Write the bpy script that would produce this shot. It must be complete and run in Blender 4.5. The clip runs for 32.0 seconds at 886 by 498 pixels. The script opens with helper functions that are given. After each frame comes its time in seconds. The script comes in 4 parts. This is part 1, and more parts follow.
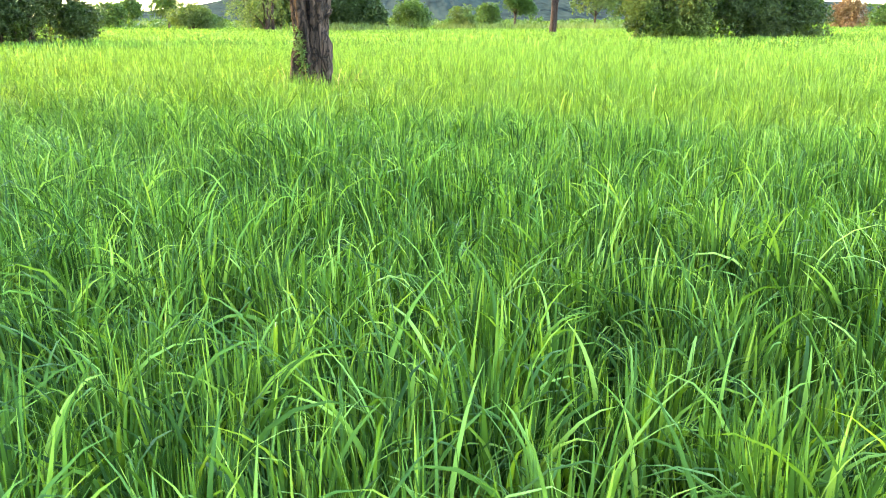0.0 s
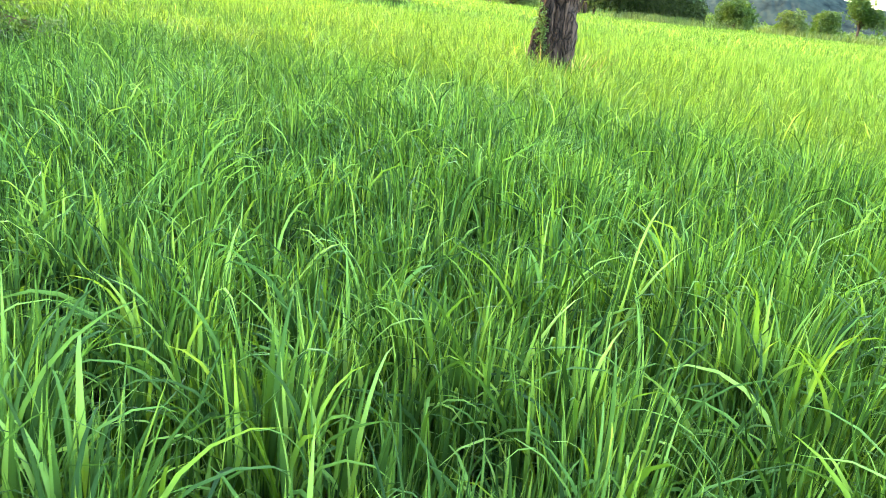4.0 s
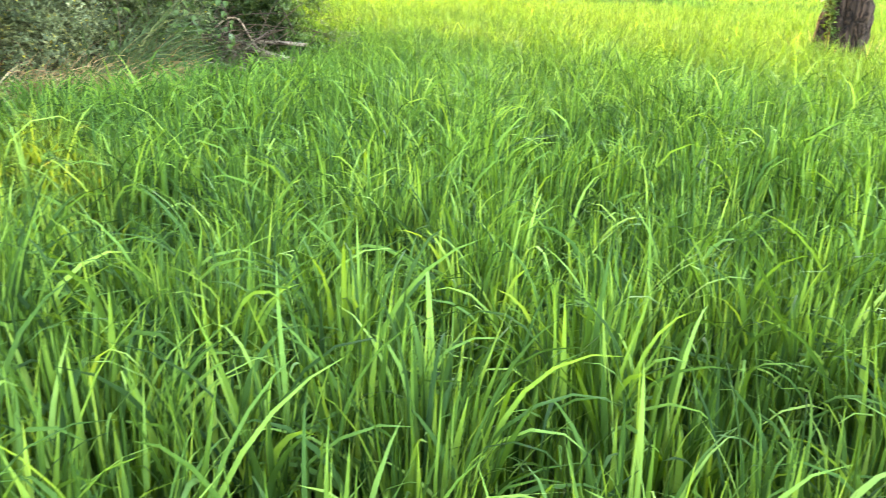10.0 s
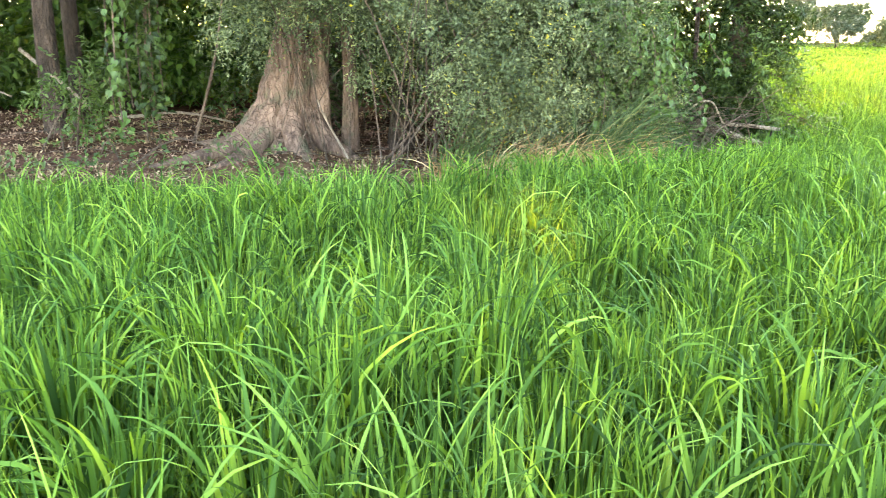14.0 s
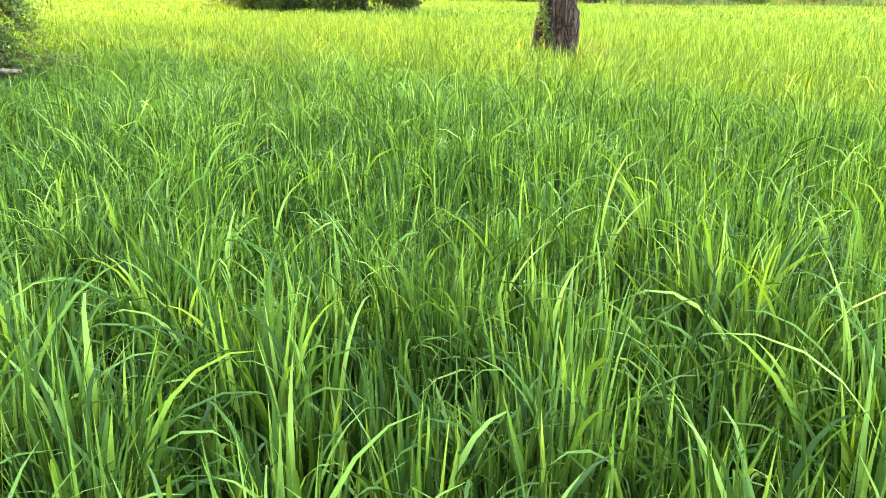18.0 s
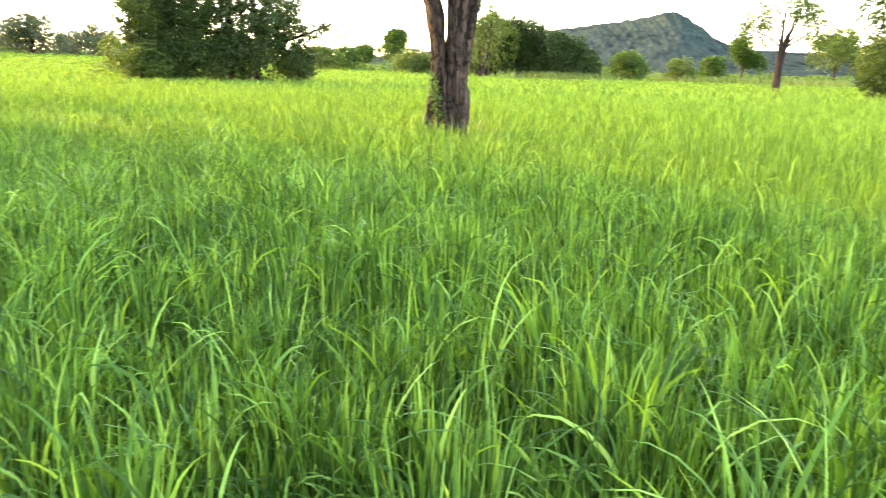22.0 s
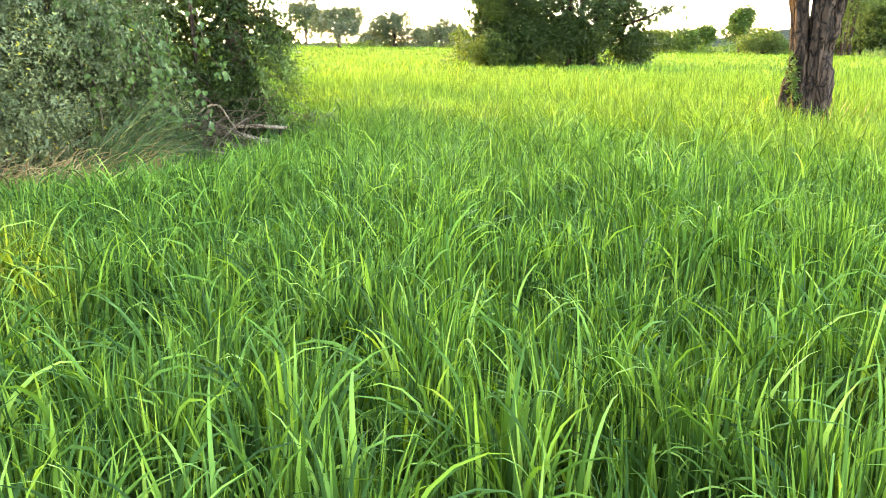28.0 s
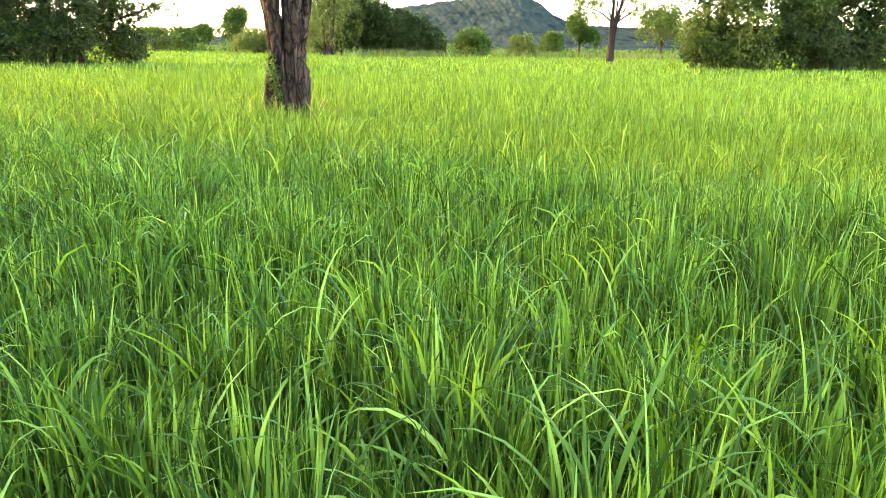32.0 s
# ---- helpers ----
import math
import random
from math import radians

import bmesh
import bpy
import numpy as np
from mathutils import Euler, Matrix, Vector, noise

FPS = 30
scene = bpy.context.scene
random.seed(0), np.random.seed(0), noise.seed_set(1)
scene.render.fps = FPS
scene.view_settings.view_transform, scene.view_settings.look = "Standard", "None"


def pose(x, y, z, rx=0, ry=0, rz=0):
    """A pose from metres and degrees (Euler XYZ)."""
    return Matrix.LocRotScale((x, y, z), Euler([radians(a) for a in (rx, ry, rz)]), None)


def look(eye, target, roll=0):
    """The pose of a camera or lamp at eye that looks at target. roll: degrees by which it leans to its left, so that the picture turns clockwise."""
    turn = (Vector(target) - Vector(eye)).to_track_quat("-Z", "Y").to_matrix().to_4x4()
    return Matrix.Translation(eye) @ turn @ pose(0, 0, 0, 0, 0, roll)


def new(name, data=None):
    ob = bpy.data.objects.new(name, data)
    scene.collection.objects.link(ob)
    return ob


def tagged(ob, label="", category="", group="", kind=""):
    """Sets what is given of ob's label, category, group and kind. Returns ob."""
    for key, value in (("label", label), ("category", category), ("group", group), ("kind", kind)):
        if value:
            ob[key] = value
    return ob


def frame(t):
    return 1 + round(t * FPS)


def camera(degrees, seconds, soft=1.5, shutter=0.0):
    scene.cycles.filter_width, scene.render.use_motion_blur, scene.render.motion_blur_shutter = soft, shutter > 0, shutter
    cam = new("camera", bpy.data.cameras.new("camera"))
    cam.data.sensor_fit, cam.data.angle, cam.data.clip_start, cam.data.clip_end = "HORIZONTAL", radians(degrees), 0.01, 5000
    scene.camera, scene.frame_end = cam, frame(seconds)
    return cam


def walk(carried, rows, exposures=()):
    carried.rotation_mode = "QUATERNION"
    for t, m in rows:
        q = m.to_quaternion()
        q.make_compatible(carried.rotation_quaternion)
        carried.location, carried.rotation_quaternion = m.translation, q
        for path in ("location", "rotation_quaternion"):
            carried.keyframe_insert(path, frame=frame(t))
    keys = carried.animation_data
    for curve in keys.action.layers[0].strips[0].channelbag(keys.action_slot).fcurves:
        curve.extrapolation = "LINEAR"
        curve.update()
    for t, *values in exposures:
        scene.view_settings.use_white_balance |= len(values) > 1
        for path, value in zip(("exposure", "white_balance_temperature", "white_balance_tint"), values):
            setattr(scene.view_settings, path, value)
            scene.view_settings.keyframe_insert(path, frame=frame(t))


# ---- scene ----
cam = camera(59.7, 32.0, soft=0.8, shutter=0.2)
EXPOSURES = [(0, 4.88, 7250, 10), (4.2, 4.9, 7250, 10), (6.5, 4.4, 8400, 15), (7.3, 4.35, 8400, 15), (8, 4.65, 8400, 15), (8.7, 4.85, 8400, 15), (10, 4.97, 8500, 16), (13, 5.1, 8500, 16), (16, 5.0, 8500, 16), (18, 4.9, 8500, 16), (20, 4.85, 8500, 16), (21.5, 4.7, 8500, 16), (24, 4.8, 8500, 16), (28, 4.85, 8500, 16), (30, 4.8, 8500, 16), (32, 4.55, 8400, 16)]
PATH = [
    (0, (0.07, 0.092, 1.469), (0.086, 2.009, 0.898), -0.1),
    (0.5, (0.206, 0.073, 1.429), (0.133, 1.969, 0.794), 0.5),
    (1, (0.283, 0.18, 1.427), (0.184, 2.051, 0.726), 0.2),
    (1.5, (0.329, 0.373, 1.409), (0.245, 2.248, 0.718), -0.7),
    (2, (0.465, 0.49, 1.415), (0.303, 2.362, 0.728), 0.3),
    (2.5, (0.752, 0.652, 1.405), (0.351, 2.484, 0.711), 3.8),
    (3, (0.859, 0.75, 1.424), (0.401, 2.566, 0.722), 6.2),
    (3.5, (0.952, 0.882, 1.417), (0.384, 2.677, 0.745), 8.3),
    (4, (1.013, 1.022, 1.417), (0.352, 2.799, 0.78), 6.2),
    (4.5, (1.09, 1.08, 1.434), (0.438, 2.875, 0.839), 4.0),
    (6.5, (1.054, 1.408, 1.484), (0.426, 3.245, 1.005), -3.1),
    (7, (1.074, 1.458, 1.478), (0.413, 3.293, 1.034), -3.9),
    (7.5, (1.003, 1.612, 1.487), (0.296, 3.416, 0.989), -3.3),
    (8, (1.067, 1.473, 1.455), (0.366, 3.281, 0.965), -0.4),
    (8.5, (1.115, 1.226, 1.384), (0.398, 3.012, 0.838), 1.3),
    (9, (1.112, 0.976, 1.465), (0.29, 2.679, 0.814), 2.7),
    (9.5, (1.077, 0.922, 1.413), (0.102, 2.541, 0.757), 2.7),
    (10, (0.942, 0.859, 1.325), (-0.264, 2.309, 0.659), 1.6),
    (10.5, (0.987, 0.788, 1.359), (-0.424, 2.035, 0.684), 1.5),
    (11, (1.036, 0.737, 1.385), (-0.503, 1.839, 0.739), 1.5),
    (11.5, (1.057, 0.707, 1.399), (-0.563, 1.703, 0.779), 1.1),
    (12, (1.057, 0.711, 1.401), (-0.611, 1.628, 0.785), 0.6),
    (12.5, (1.076, 0.685, 1.415), (-0.649, 1.495, 0.81), 0.6),
    (13, (1.096, 0.649, 1.433), (-0.719, 1.274, 0.872), 0.7),
    (13.5, (1.092, 0.633, 1.431), (-0.777, 1.122, 0.916), 1.0),
    (15.5, (1.028, 0.826, 1.425), (-0.496, 2.009, 0.899), -1.2),
    (16, (1.045, 0.855, 1.425), (-0.375, 2.162, 0.898), -1.1),
    (16.5, (1.086, 0.881, 1.425), (-0.169, 2.343, 0.889), -0.5),
    (17, (1.154, 0.931, 1.421), (0.181, 2.587, 0.864), 0.2),
    (17.5, (1.192, 0.947, 1.405), (0.412, 2.693, 0.82), 0.1),
    (18, (1.237, 0.905, 1.352), (0.493, 2.652, 0.723), 0.4),
    (18.5, (1.252, 0.9, 1.349), (0.543, 2.65, 0.691), 0.2),
    (19, (1.261, 0.914, 1.361), (0.622, 2.697, 0.72), 0.0),
    (19.5, (1.261, 0.948, 1.38), (0.673, 2.753, 0.75), 0.4),
    (20, (1.279, 0.961, 1.398), (0.792, 2.804, 0.791), 0.1),
    (20.5, (1.313, 1.0, 1.43), (1.014, 2.901, 0.883), 0.6),
    (21, (1.33, 1.014, 1.459), (1.139, 2.943, 0.967), 0.9),
    (21.5, (1.307, 1.023, 1.475), (1.069, 2.953, 1.01), 1.4),
    (22, (1.238, 1.001, 1.484), (0.724, 2.877, 1.02), 1.6),
    (22.5, (1.155, 0.941, 1.498), (0.218, 2.644, 1.031), 0.8),
    (23, (1.086, 0.876, 1.479), (-0.213, 2.325, 1.018), 1.1),
    (23.5, (1.044, 0.838, 1.47), (-0.445, 2.091, 1.01), 1.0),
    (24, (1.037, 0.839, 1.472), (-0.476, 2.062, 1.009), 0.6),
    (24.5, (1.033, 0.844, 1.472), (-0.465, 2.084, 1.001), 0.4),
    (25, (1.034, 0.87, 1.465), (-0.433, 2.143, 0.988), 0.7),
    (25.5, (1.043, 0.872, 1.478), (-0.385, 2.192, 1.009), 0.8),
    (27.5, (1.133, 0.863, 1.46), (-0.158, 2.308, 0.967), -0.3),
    (28, (1.141, 0.881, 1.454), (-0.089, 2.374, 0.947), -0.3),
    (28.5, (1.144, 0.892, 1.449), (-0.043, 2.415, 0.926), 0.0),
    (29, (1.164, 0.897, 1.45), (0.034, 2.461, 0.924), 0.1),
    (29.5, (1.21, 0.936, 1.449), (0.267, 2.623, 0.934), 0.2),
    (30, (1.24, 1.029, 1.456), (0.528, 2.828, 0.949), 0.4),
    (30.5, (1.263, 1.075, 1.466), (0.771, 2.944, 0.949), 0.9),
    (31, (1.294, 1.124, 1.474), (0.986, 3.032, 0.958), 0.9),
    (31.5, (1.331, 1.08, 1.471), (1.128, 3.004, 0.964), 0.8),
    (32, (1.317, 1.154, 1.46), (1.164, 3.083, 0.952), 0.7),
]
walk(cam, [(t, look(eye, target, roll)) for t, eye, target, roll in PATH], EXPOSURES)

# ---- world, sun ----
SUN_BEARING, SUN_HEIGHT = -78.0, 23.0
SKY, SUN = 0.15, 0.86

world = bpy.data.worlds.new("sky")
scene.world = world
world.use_nodes = True
wn = world.node_tree
sky = wn.nodes.new("ShaderNodeTexSky")
sky.sky_type = "NISHITA"
sky.sun_disc = False
sky.sun_elevation = radians(SUN_HEIGHT)
sky.sun_rotation = radians(SUN_BEARING)
sky.air_density, sky.dust_density, sky.ozone_density = 1.0, 0.6, 1.0
wn.nodes["Background"].inputs["Strength"].default_value = SKY
wn.links.new(sky.outputs[0], wn.nodes["Background"].inputs["Color"])

lamp = bpy.data.lights.new("sun", "SUN")
lamp.energy, lamp.angle, lamp.color = SUN, radians(0.7), (1.0, 0.6, 0.07)
sun = new("sun", lamp)
TO_SUN = Vector((math.sin(radians(SUN_BEARING)) * math.cos(radians(SUN_HEIGHT)),
                 math.cos(radians(SUN_BEARING)) * math.cos(radians(SUN_HEIGHT)), math.sin(radians(SUN_HEIGHT))))
sun.matrix_world = look(TO_SUN * 60, (0, 0, 0))

rng = np.random.default_rng(11)


# ---- materials ----
def nodes_of(name):
    m = bpy.data.materials.new(name)
    m.use_nodes = True
    t = m.node_tree
    return m, t, t.nodes["Principled BSDF"], t.nodes["Material Output"]


def ramp(t, source, stops):
    r = t.nodes.new("ShaderNodeValToRGB")
    while len(r.color_ramp.elements) < len(stops):
        r.color_ramp.elements.new(0.5)
    for e, (at, c) in zip(r.color_ramp.elements, stops):
        e.position, e.color = at, (*c, 1)
    t.links.new(source, r.inputs[0])
    return r.outputs[0]


def noise_of(t, scale, detail=4.0, coords="Object", rough=0.6, stretch=None):
    n = t.nodes.new("ShaderNodeTexNoise")
    n.inputs["Scale"].default_value, n.inputs["Detail"].default_value = scale, detail
    n.inputs["Roughness"].default_value = rough
    c = t.nodes.new("ShaderNodeTexCoord")
    if stretch:
        mp = t.nodes.new("ShaderNodeMapping")
        mp.inputs["Scale"].default_value = stretch
        t.links.new(c.outputs[coords], mp.inputs[0])
        t.links.new(mp.outputs[0], n.inputs["Vector"])
    else:
        t.links.new(c.outputs[coords], n.inputs["Vector"])
    return n.outputs["Fac"]


def mix(t, fac, a, b, how="MIX"):
    n = t.nodes.new("ShaderNodeMix")
    n.data_type, n.blend_type = "RGBA", how
    if isinstance(fac, float):
        n.inputs[0].default_value = fac
    else:
        t.links.new(fac, n.inputs[0])
    for s, v in ((n.inputs[6], a), (n.inputs[7], b)):
        if isinstance(v, tuple):
            s.default_value = (*v, 1)
        else:
            t.links.new(v, s)
    return n.outputs[2]


def bump(t, p, height, strength, distance):
    b = t.nodes.new("ShaderNodeBump")
    b.inputs["Strength"].default_value, b.inputs["Distance"].default_value = strength, distance
    t.links.new(height, b.inputs["Height"])
    t.links.new(b.outputs[0], p.inputs["Normal"])


def leaf_material(name, stops, glow, through_part=0.4, rough=0.45, patch=0.25, patch_tone=(0.6, 0.75, 0.5), gloss=0.14):
    """Leaves: a glossy face and light that comes through from behind."""
    m, t, p, out = nodes_of(name)
    g = t.nodes.new("ShaderNodeNewGeometry")
    base = ramp(t, g.outputs["Random Per Island"], stops)
    tone = ramp(t, noise_of(t, patch, 3), [(0.38, patch_tone), (0.62, (1, 1, 1))])
    base = mix(t, 1.0, base, tone, "MULTIPLY")
    t.links.new(base, p.inputs["Base Color"])
    p.inputs["Roughness"].default_value = rough
    p.inputs["Specular IOR Level"].default_value = gloss
    tr = t.nodes.new("ShaderNodeBsdfTranslucent")
    t.links.new(mix(t, 1.0, base, glow, "MULTIPLY"), tr.inputs["Color"])
    ms = t.nodes.new("ShaderNodeMixShader")
    ms.inputs[0].default_value = through_part
    t.links.new(p.outputs[0], ms.inputs[1])
    t.links.new(tr.outputs[0], ms.inputs[2])
    t.links.new(ms.outputs[0], out.inputs["Surface"])
    return m


def bark_material(name, dark, light, moss=None, scale=9.0, plates=20.0, deep=0.35, grain=0.33):
    m, t, p, out = nodes_of(name)
    streak = noise_of(t, scale, 8, stretch=(1, 1, 0.18), rough=0.7)
    col = ramp(t, streak, [(0.36, dark), (0.5, tuple((a + b) / 2 for a, b in zip(dark, light))), (0.62, light)])
    blotch = noise_of(t, 2.3, 4)
    col = mix(t, ramp(t, blotch, [(0.45, (0, 0, 0)), (0.65, (1, 1, 1))]), col, tuple(0.55 * v for v in light))
    if moss:
        col = mix(t, ramp(t, noise_of(t, 3.7, 6), [(0.53, (0, 0, 0)), (0.65, (0.75, 0.75, 0.75))]), col, moss)
    vo = t.nodes.new("ShaderNodeTexVoronoi")
    vo.feature = "DISTANCE_TO_EDGE"
    vo.inputs["Scale"].default_value = plates
    mp = t.nodes.new("ShaderNodeMapping")
    mp.inputs["Scale"].default_value = (1, 1, grain)
    warp = mix(t, 0.12, t.nodes.new("ShaderNodeTexCoord").outputs["Object"], ramp(t, noise_of(t, scale, 4), [(0.0, (0, 0, 0)), (1.0, (1, 1, 1))]))
    t.links.new(warp, mp.inputs[0])
    t.links.new(mp.outputs[0], vo.inputs["Vector"])
    crack = ramp(t, vo.outputs["Distance"], [(0.02, (deep, deep * 0.95, deep * 0.9)), (0.16, (1, 1, 1))])
    col = mix(t, 1.0, col, crack, "MULTIPLY")
    t.links.new(col, p.inputs["Base Color"])
    p.inputs["Roughness"].default_value = 0.9
    p.inputs["Specular IOR Level"].default_value = 0.15
    bump(t, p, mix(t, 0.5, crack, streak), 1.0, 0.06)
    return m


RICE = leaf_material("rice_leaf", [(0.0, (0.012, 0.034, 0.008)), (0.4, (0.034, 0.084, 0.017)), (0.7, (0.069, 0.147, 0.028)), (0.9, (0.125, 0.225, 0.043)), (1.0, (0.18, 0.28, 0.057))],
                     (1.8, 1.4, 0.11), 0.32, 0.5, 0.5, (0.86, 0.93, 0.88), 0.045)
BUSH = leaf_material("bush_leaf", [(0.0, (0.042, 0.056, 0.026)), (0.4, (0.088, 0.114, 0.054)), (0.8, (0.15, 0.18, 0.096)), (0.965, (0.23, 0.255, 0.145)), (1.0, (0.42, 0.34, 0.03))],
                     (1.6, 1.4, 0.5), 0.3, 0.42, 1.3, (0.4, 0.46, 0.4), 0.16)
VINE = leaf_material("vine_leaf", [(0.0, (0.034, 0.058, 0.017)), (0.6, (0.060, 0.098, 0.030)), (1.0, (0.105, 0.145, 0.05))], (1.5, 1.4, 0.6), 0.35, 0.4, 0.9, gloss=0.22)
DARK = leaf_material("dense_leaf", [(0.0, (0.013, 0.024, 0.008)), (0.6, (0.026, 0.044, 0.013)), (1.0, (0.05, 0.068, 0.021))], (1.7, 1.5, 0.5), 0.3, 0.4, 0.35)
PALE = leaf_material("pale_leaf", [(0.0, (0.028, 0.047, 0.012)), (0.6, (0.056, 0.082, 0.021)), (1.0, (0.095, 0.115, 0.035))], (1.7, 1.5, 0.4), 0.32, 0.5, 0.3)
# leaf colour of the horizon trees, with the greying of far haze in it
HAZED = leaf_material("hazed_leaf", [(0.0, (0.035, 0.045, 0.027)), (0.6, (0.06, 0.072, 0.045)), (1.0, (0.09, 0.1, 0.065))], (1.3, 1.2, 0.7), 0.2, 0.5, 0.3)
MID = leaf_material("tree_leaf", [(0.0, (0.0198, 0.0429, 0.0088)), (0.6, (0.0352, 0.0665, 0.0132)), (1.0, (0.0616, 0.09438, 0.0198))], (1.6, 1.4, 0.5), 0.35, 0.45, 0.3)
RUSSET = leaf_material("russet_leaf", [(0.0, (0.0768, 0.04212, 0.024)), (1.0, (0.144, 0.08424, 0.0432))], (1.4, 1.1, 0.7), 0.3, 0.5, 0.3)
STRAW = leaf_material("dry_straw", [(0.0, (0.18, 0.09, 0.045)), (0.6, (0.34, 0.19, 0.1)), (0.85, (0.47, 0.31, 0.19)), (1.0, (0.09, 0.12, 0.04))], (1.2, 1.0, 0.7), 0.25, 0.6, 2.0)
REED = leaf_material("green_sedge", [(0.0, (0.03, 0.052, 0.022)), (0.8, (0.06, 0.088, 0.038)), (1.0, (0.17, 0.14, 0.06))], (1.4, 1.2, 0.6), 0.25, 0.5, 2.0)
LITTER = leaf_material("dead_leaf", [(0.0, (0.09, 0.045, 0.03)), (0.6, (0.2, 0.11, 0.075)), (1.0, (0.34, 0.22, 0.15))], (1.0, 1.0, 1.0), 0.1, 0.8, 2.0)
BARK = bark_material("old_bark", (0.005, 0.003, 0.002), (0.062, 0.039, 0.027), None, 9, 14.0, 0.2, 0.25)
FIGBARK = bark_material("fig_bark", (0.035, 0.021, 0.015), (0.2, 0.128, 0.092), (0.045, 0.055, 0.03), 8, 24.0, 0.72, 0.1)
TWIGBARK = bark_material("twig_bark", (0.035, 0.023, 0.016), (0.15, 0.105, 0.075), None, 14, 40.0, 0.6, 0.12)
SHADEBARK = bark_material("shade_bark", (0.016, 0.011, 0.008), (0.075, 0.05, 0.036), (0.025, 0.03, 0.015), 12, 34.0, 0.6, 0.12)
DEADWOOD = bark_material("dead_wood", (0.1, 0.07, 0.05), (0.32, 0.25, 0.185), None, 20, 60.0, 0.7, 0.1)
REDBARK = bark_material("red_bark", (0.012, 0.007, 0.005), (0.045, 0.027, 0.019), None, 7)


def ground_material():
    m, t, p, out = nodes_of("field_soil")
    pos = t.nodes.new("ShaderNodeTexCoord").outputs["Object"]
    dry = ramp(t, noise_of(t, 5.0, 8), [(0.3, (0.022, 0.012, 0.008)), (0.7, (0.1, 0.053, 0.034))])
    wet = ramp(t, noise_of(t, 5.0, 8), [(0.3, (0.008, 0.006, 0.004)), (0.7, (0.026, 0.018, 0.012))])
    xyz = t.nodes.new("ShaderNodeSeparateXYZ")
    t.links.new(pos, xyz.inputs[0])
    mud = mix(t, ramp(t, xyz.outputs["Z"], [(0.1, (0, 0, 0)), (0.2, (1, 1, 1))]), wet, dry)
    crop = ramp(t, noise_of(t, 0.6, 8, rough=0.75), [(0.3, (0.035, 0.052, 0.008)), (0.55, (0.056, 0.076, 0.011)), (0.75, (0.085, 0.098, 0.016))])
    ln = t.nodes.new("ShaderNodeVectorMath")
    ln.operation = "LENGTH"
    t.links.new(pos, ln.inputs[0])
    mr = t.nodes.new("ShaderNodeMapRange")
    mr.inputs["From Min"].default_value, mr.inputs["From Max"].default_value = 16, 34
    t.links.new(ln.outputs["Value"], mr.inputs["Value"])
    t.links.new(mix(t, mr.outputs[0], mud, crop), p.inputs["Base Color"])
    p.inputs["Roughness"].default_value = 1.0
    p.inputs["Specular IOR Level"].default_value = 0.0
    bump(t, p, noise_of(t, 9.0, 8), 0.8, 0.04)
    return m


SOIL = ground_material()


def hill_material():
    m, t, p, out = nodes_of("hazy_forested_slope")
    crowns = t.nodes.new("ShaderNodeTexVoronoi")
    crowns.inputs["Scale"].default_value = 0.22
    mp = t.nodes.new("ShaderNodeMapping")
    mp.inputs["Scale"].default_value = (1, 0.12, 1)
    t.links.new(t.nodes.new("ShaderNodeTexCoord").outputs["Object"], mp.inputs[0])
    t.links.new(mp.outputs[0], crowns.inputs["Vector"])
    # blue-grey of distance haze put into the forest colours, darker between crowns
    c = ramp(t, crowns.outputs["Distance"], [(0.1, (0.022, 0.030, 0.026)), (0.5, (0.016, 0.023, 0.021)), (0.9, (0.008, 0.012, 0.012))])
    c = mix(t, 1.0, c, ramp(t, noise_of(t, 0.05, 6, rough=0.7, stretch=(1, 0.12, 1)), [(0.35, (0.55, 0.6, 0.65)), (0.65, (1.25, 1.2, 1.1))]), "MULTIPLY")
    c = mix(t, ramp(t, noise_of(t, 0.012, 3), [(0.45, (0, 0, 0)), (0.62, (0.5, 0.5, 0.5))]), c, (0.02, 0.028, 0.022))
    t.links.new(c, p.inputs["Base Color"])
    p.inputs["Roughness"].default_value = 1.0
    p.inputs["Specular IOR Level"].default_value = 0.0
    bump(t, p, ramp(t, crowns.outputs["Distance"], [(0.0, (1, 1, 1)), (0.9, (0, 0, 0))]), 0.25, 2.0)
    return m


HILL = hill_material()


# ---- builders ----
def quick_mesh(name, verts, polys, mat, smooth=False):
    """A mesh from arrays: verts (n, 3) and polygons of one size (m, k)."""
    me = bpy.data.meshes.new(name)
    verts, polys = np.asarray(verts, np.float32).reshape(-1, 3), np.asarray(polys, np.int32)
    k = polys.shape[1]
    me.vertices.add(len(verts))
    me.vertices.foreach_set("co", verts.ravel())
    me.loops.add(polys.size)
    me.loops.foreach_set("vertex_index", polys.ravel())
    me.polygons.add(len(polys))
    me.polygons.foreach_set("loop_start", np.arange(len(polys), dtype=np.int32) * k)
    me.polygons.foreach_set("use_smooth", np.full(len(polys), smooth))
    me.update(calc_edges=True)
    me.materials.append(mat)
    return me


def joined(pieces):
    """Several (verts, quads) as one."""
    vs, qs, n = [], [], 0
    for v, q in pieces:
        vs.append(np.asarray(v).reshape(-1, 3))
        qs.append(np.asarray(q) + n)
        n += len(vs[-1])
    return np.concatenate(vs), np.concatenate(qs)


def part(name, geo, mat, parent, label="", smooth=False):
    ob = new(name, quick_mesh(name, *geo, mat, smooth))
    ob.parent = parent
    if label:
        tagged(ob, label)
    return ob


def thing(name, at, label, category, group=""):
    ob = new(name)
    ob.empty_display_size = 0.2
    ob.location = at
    return tagged(ob, label, category, group)


def unit(v):
    return v / np.maximum(np.linalg.norm(v, axis=-1, keepdims=True), 1e-9)


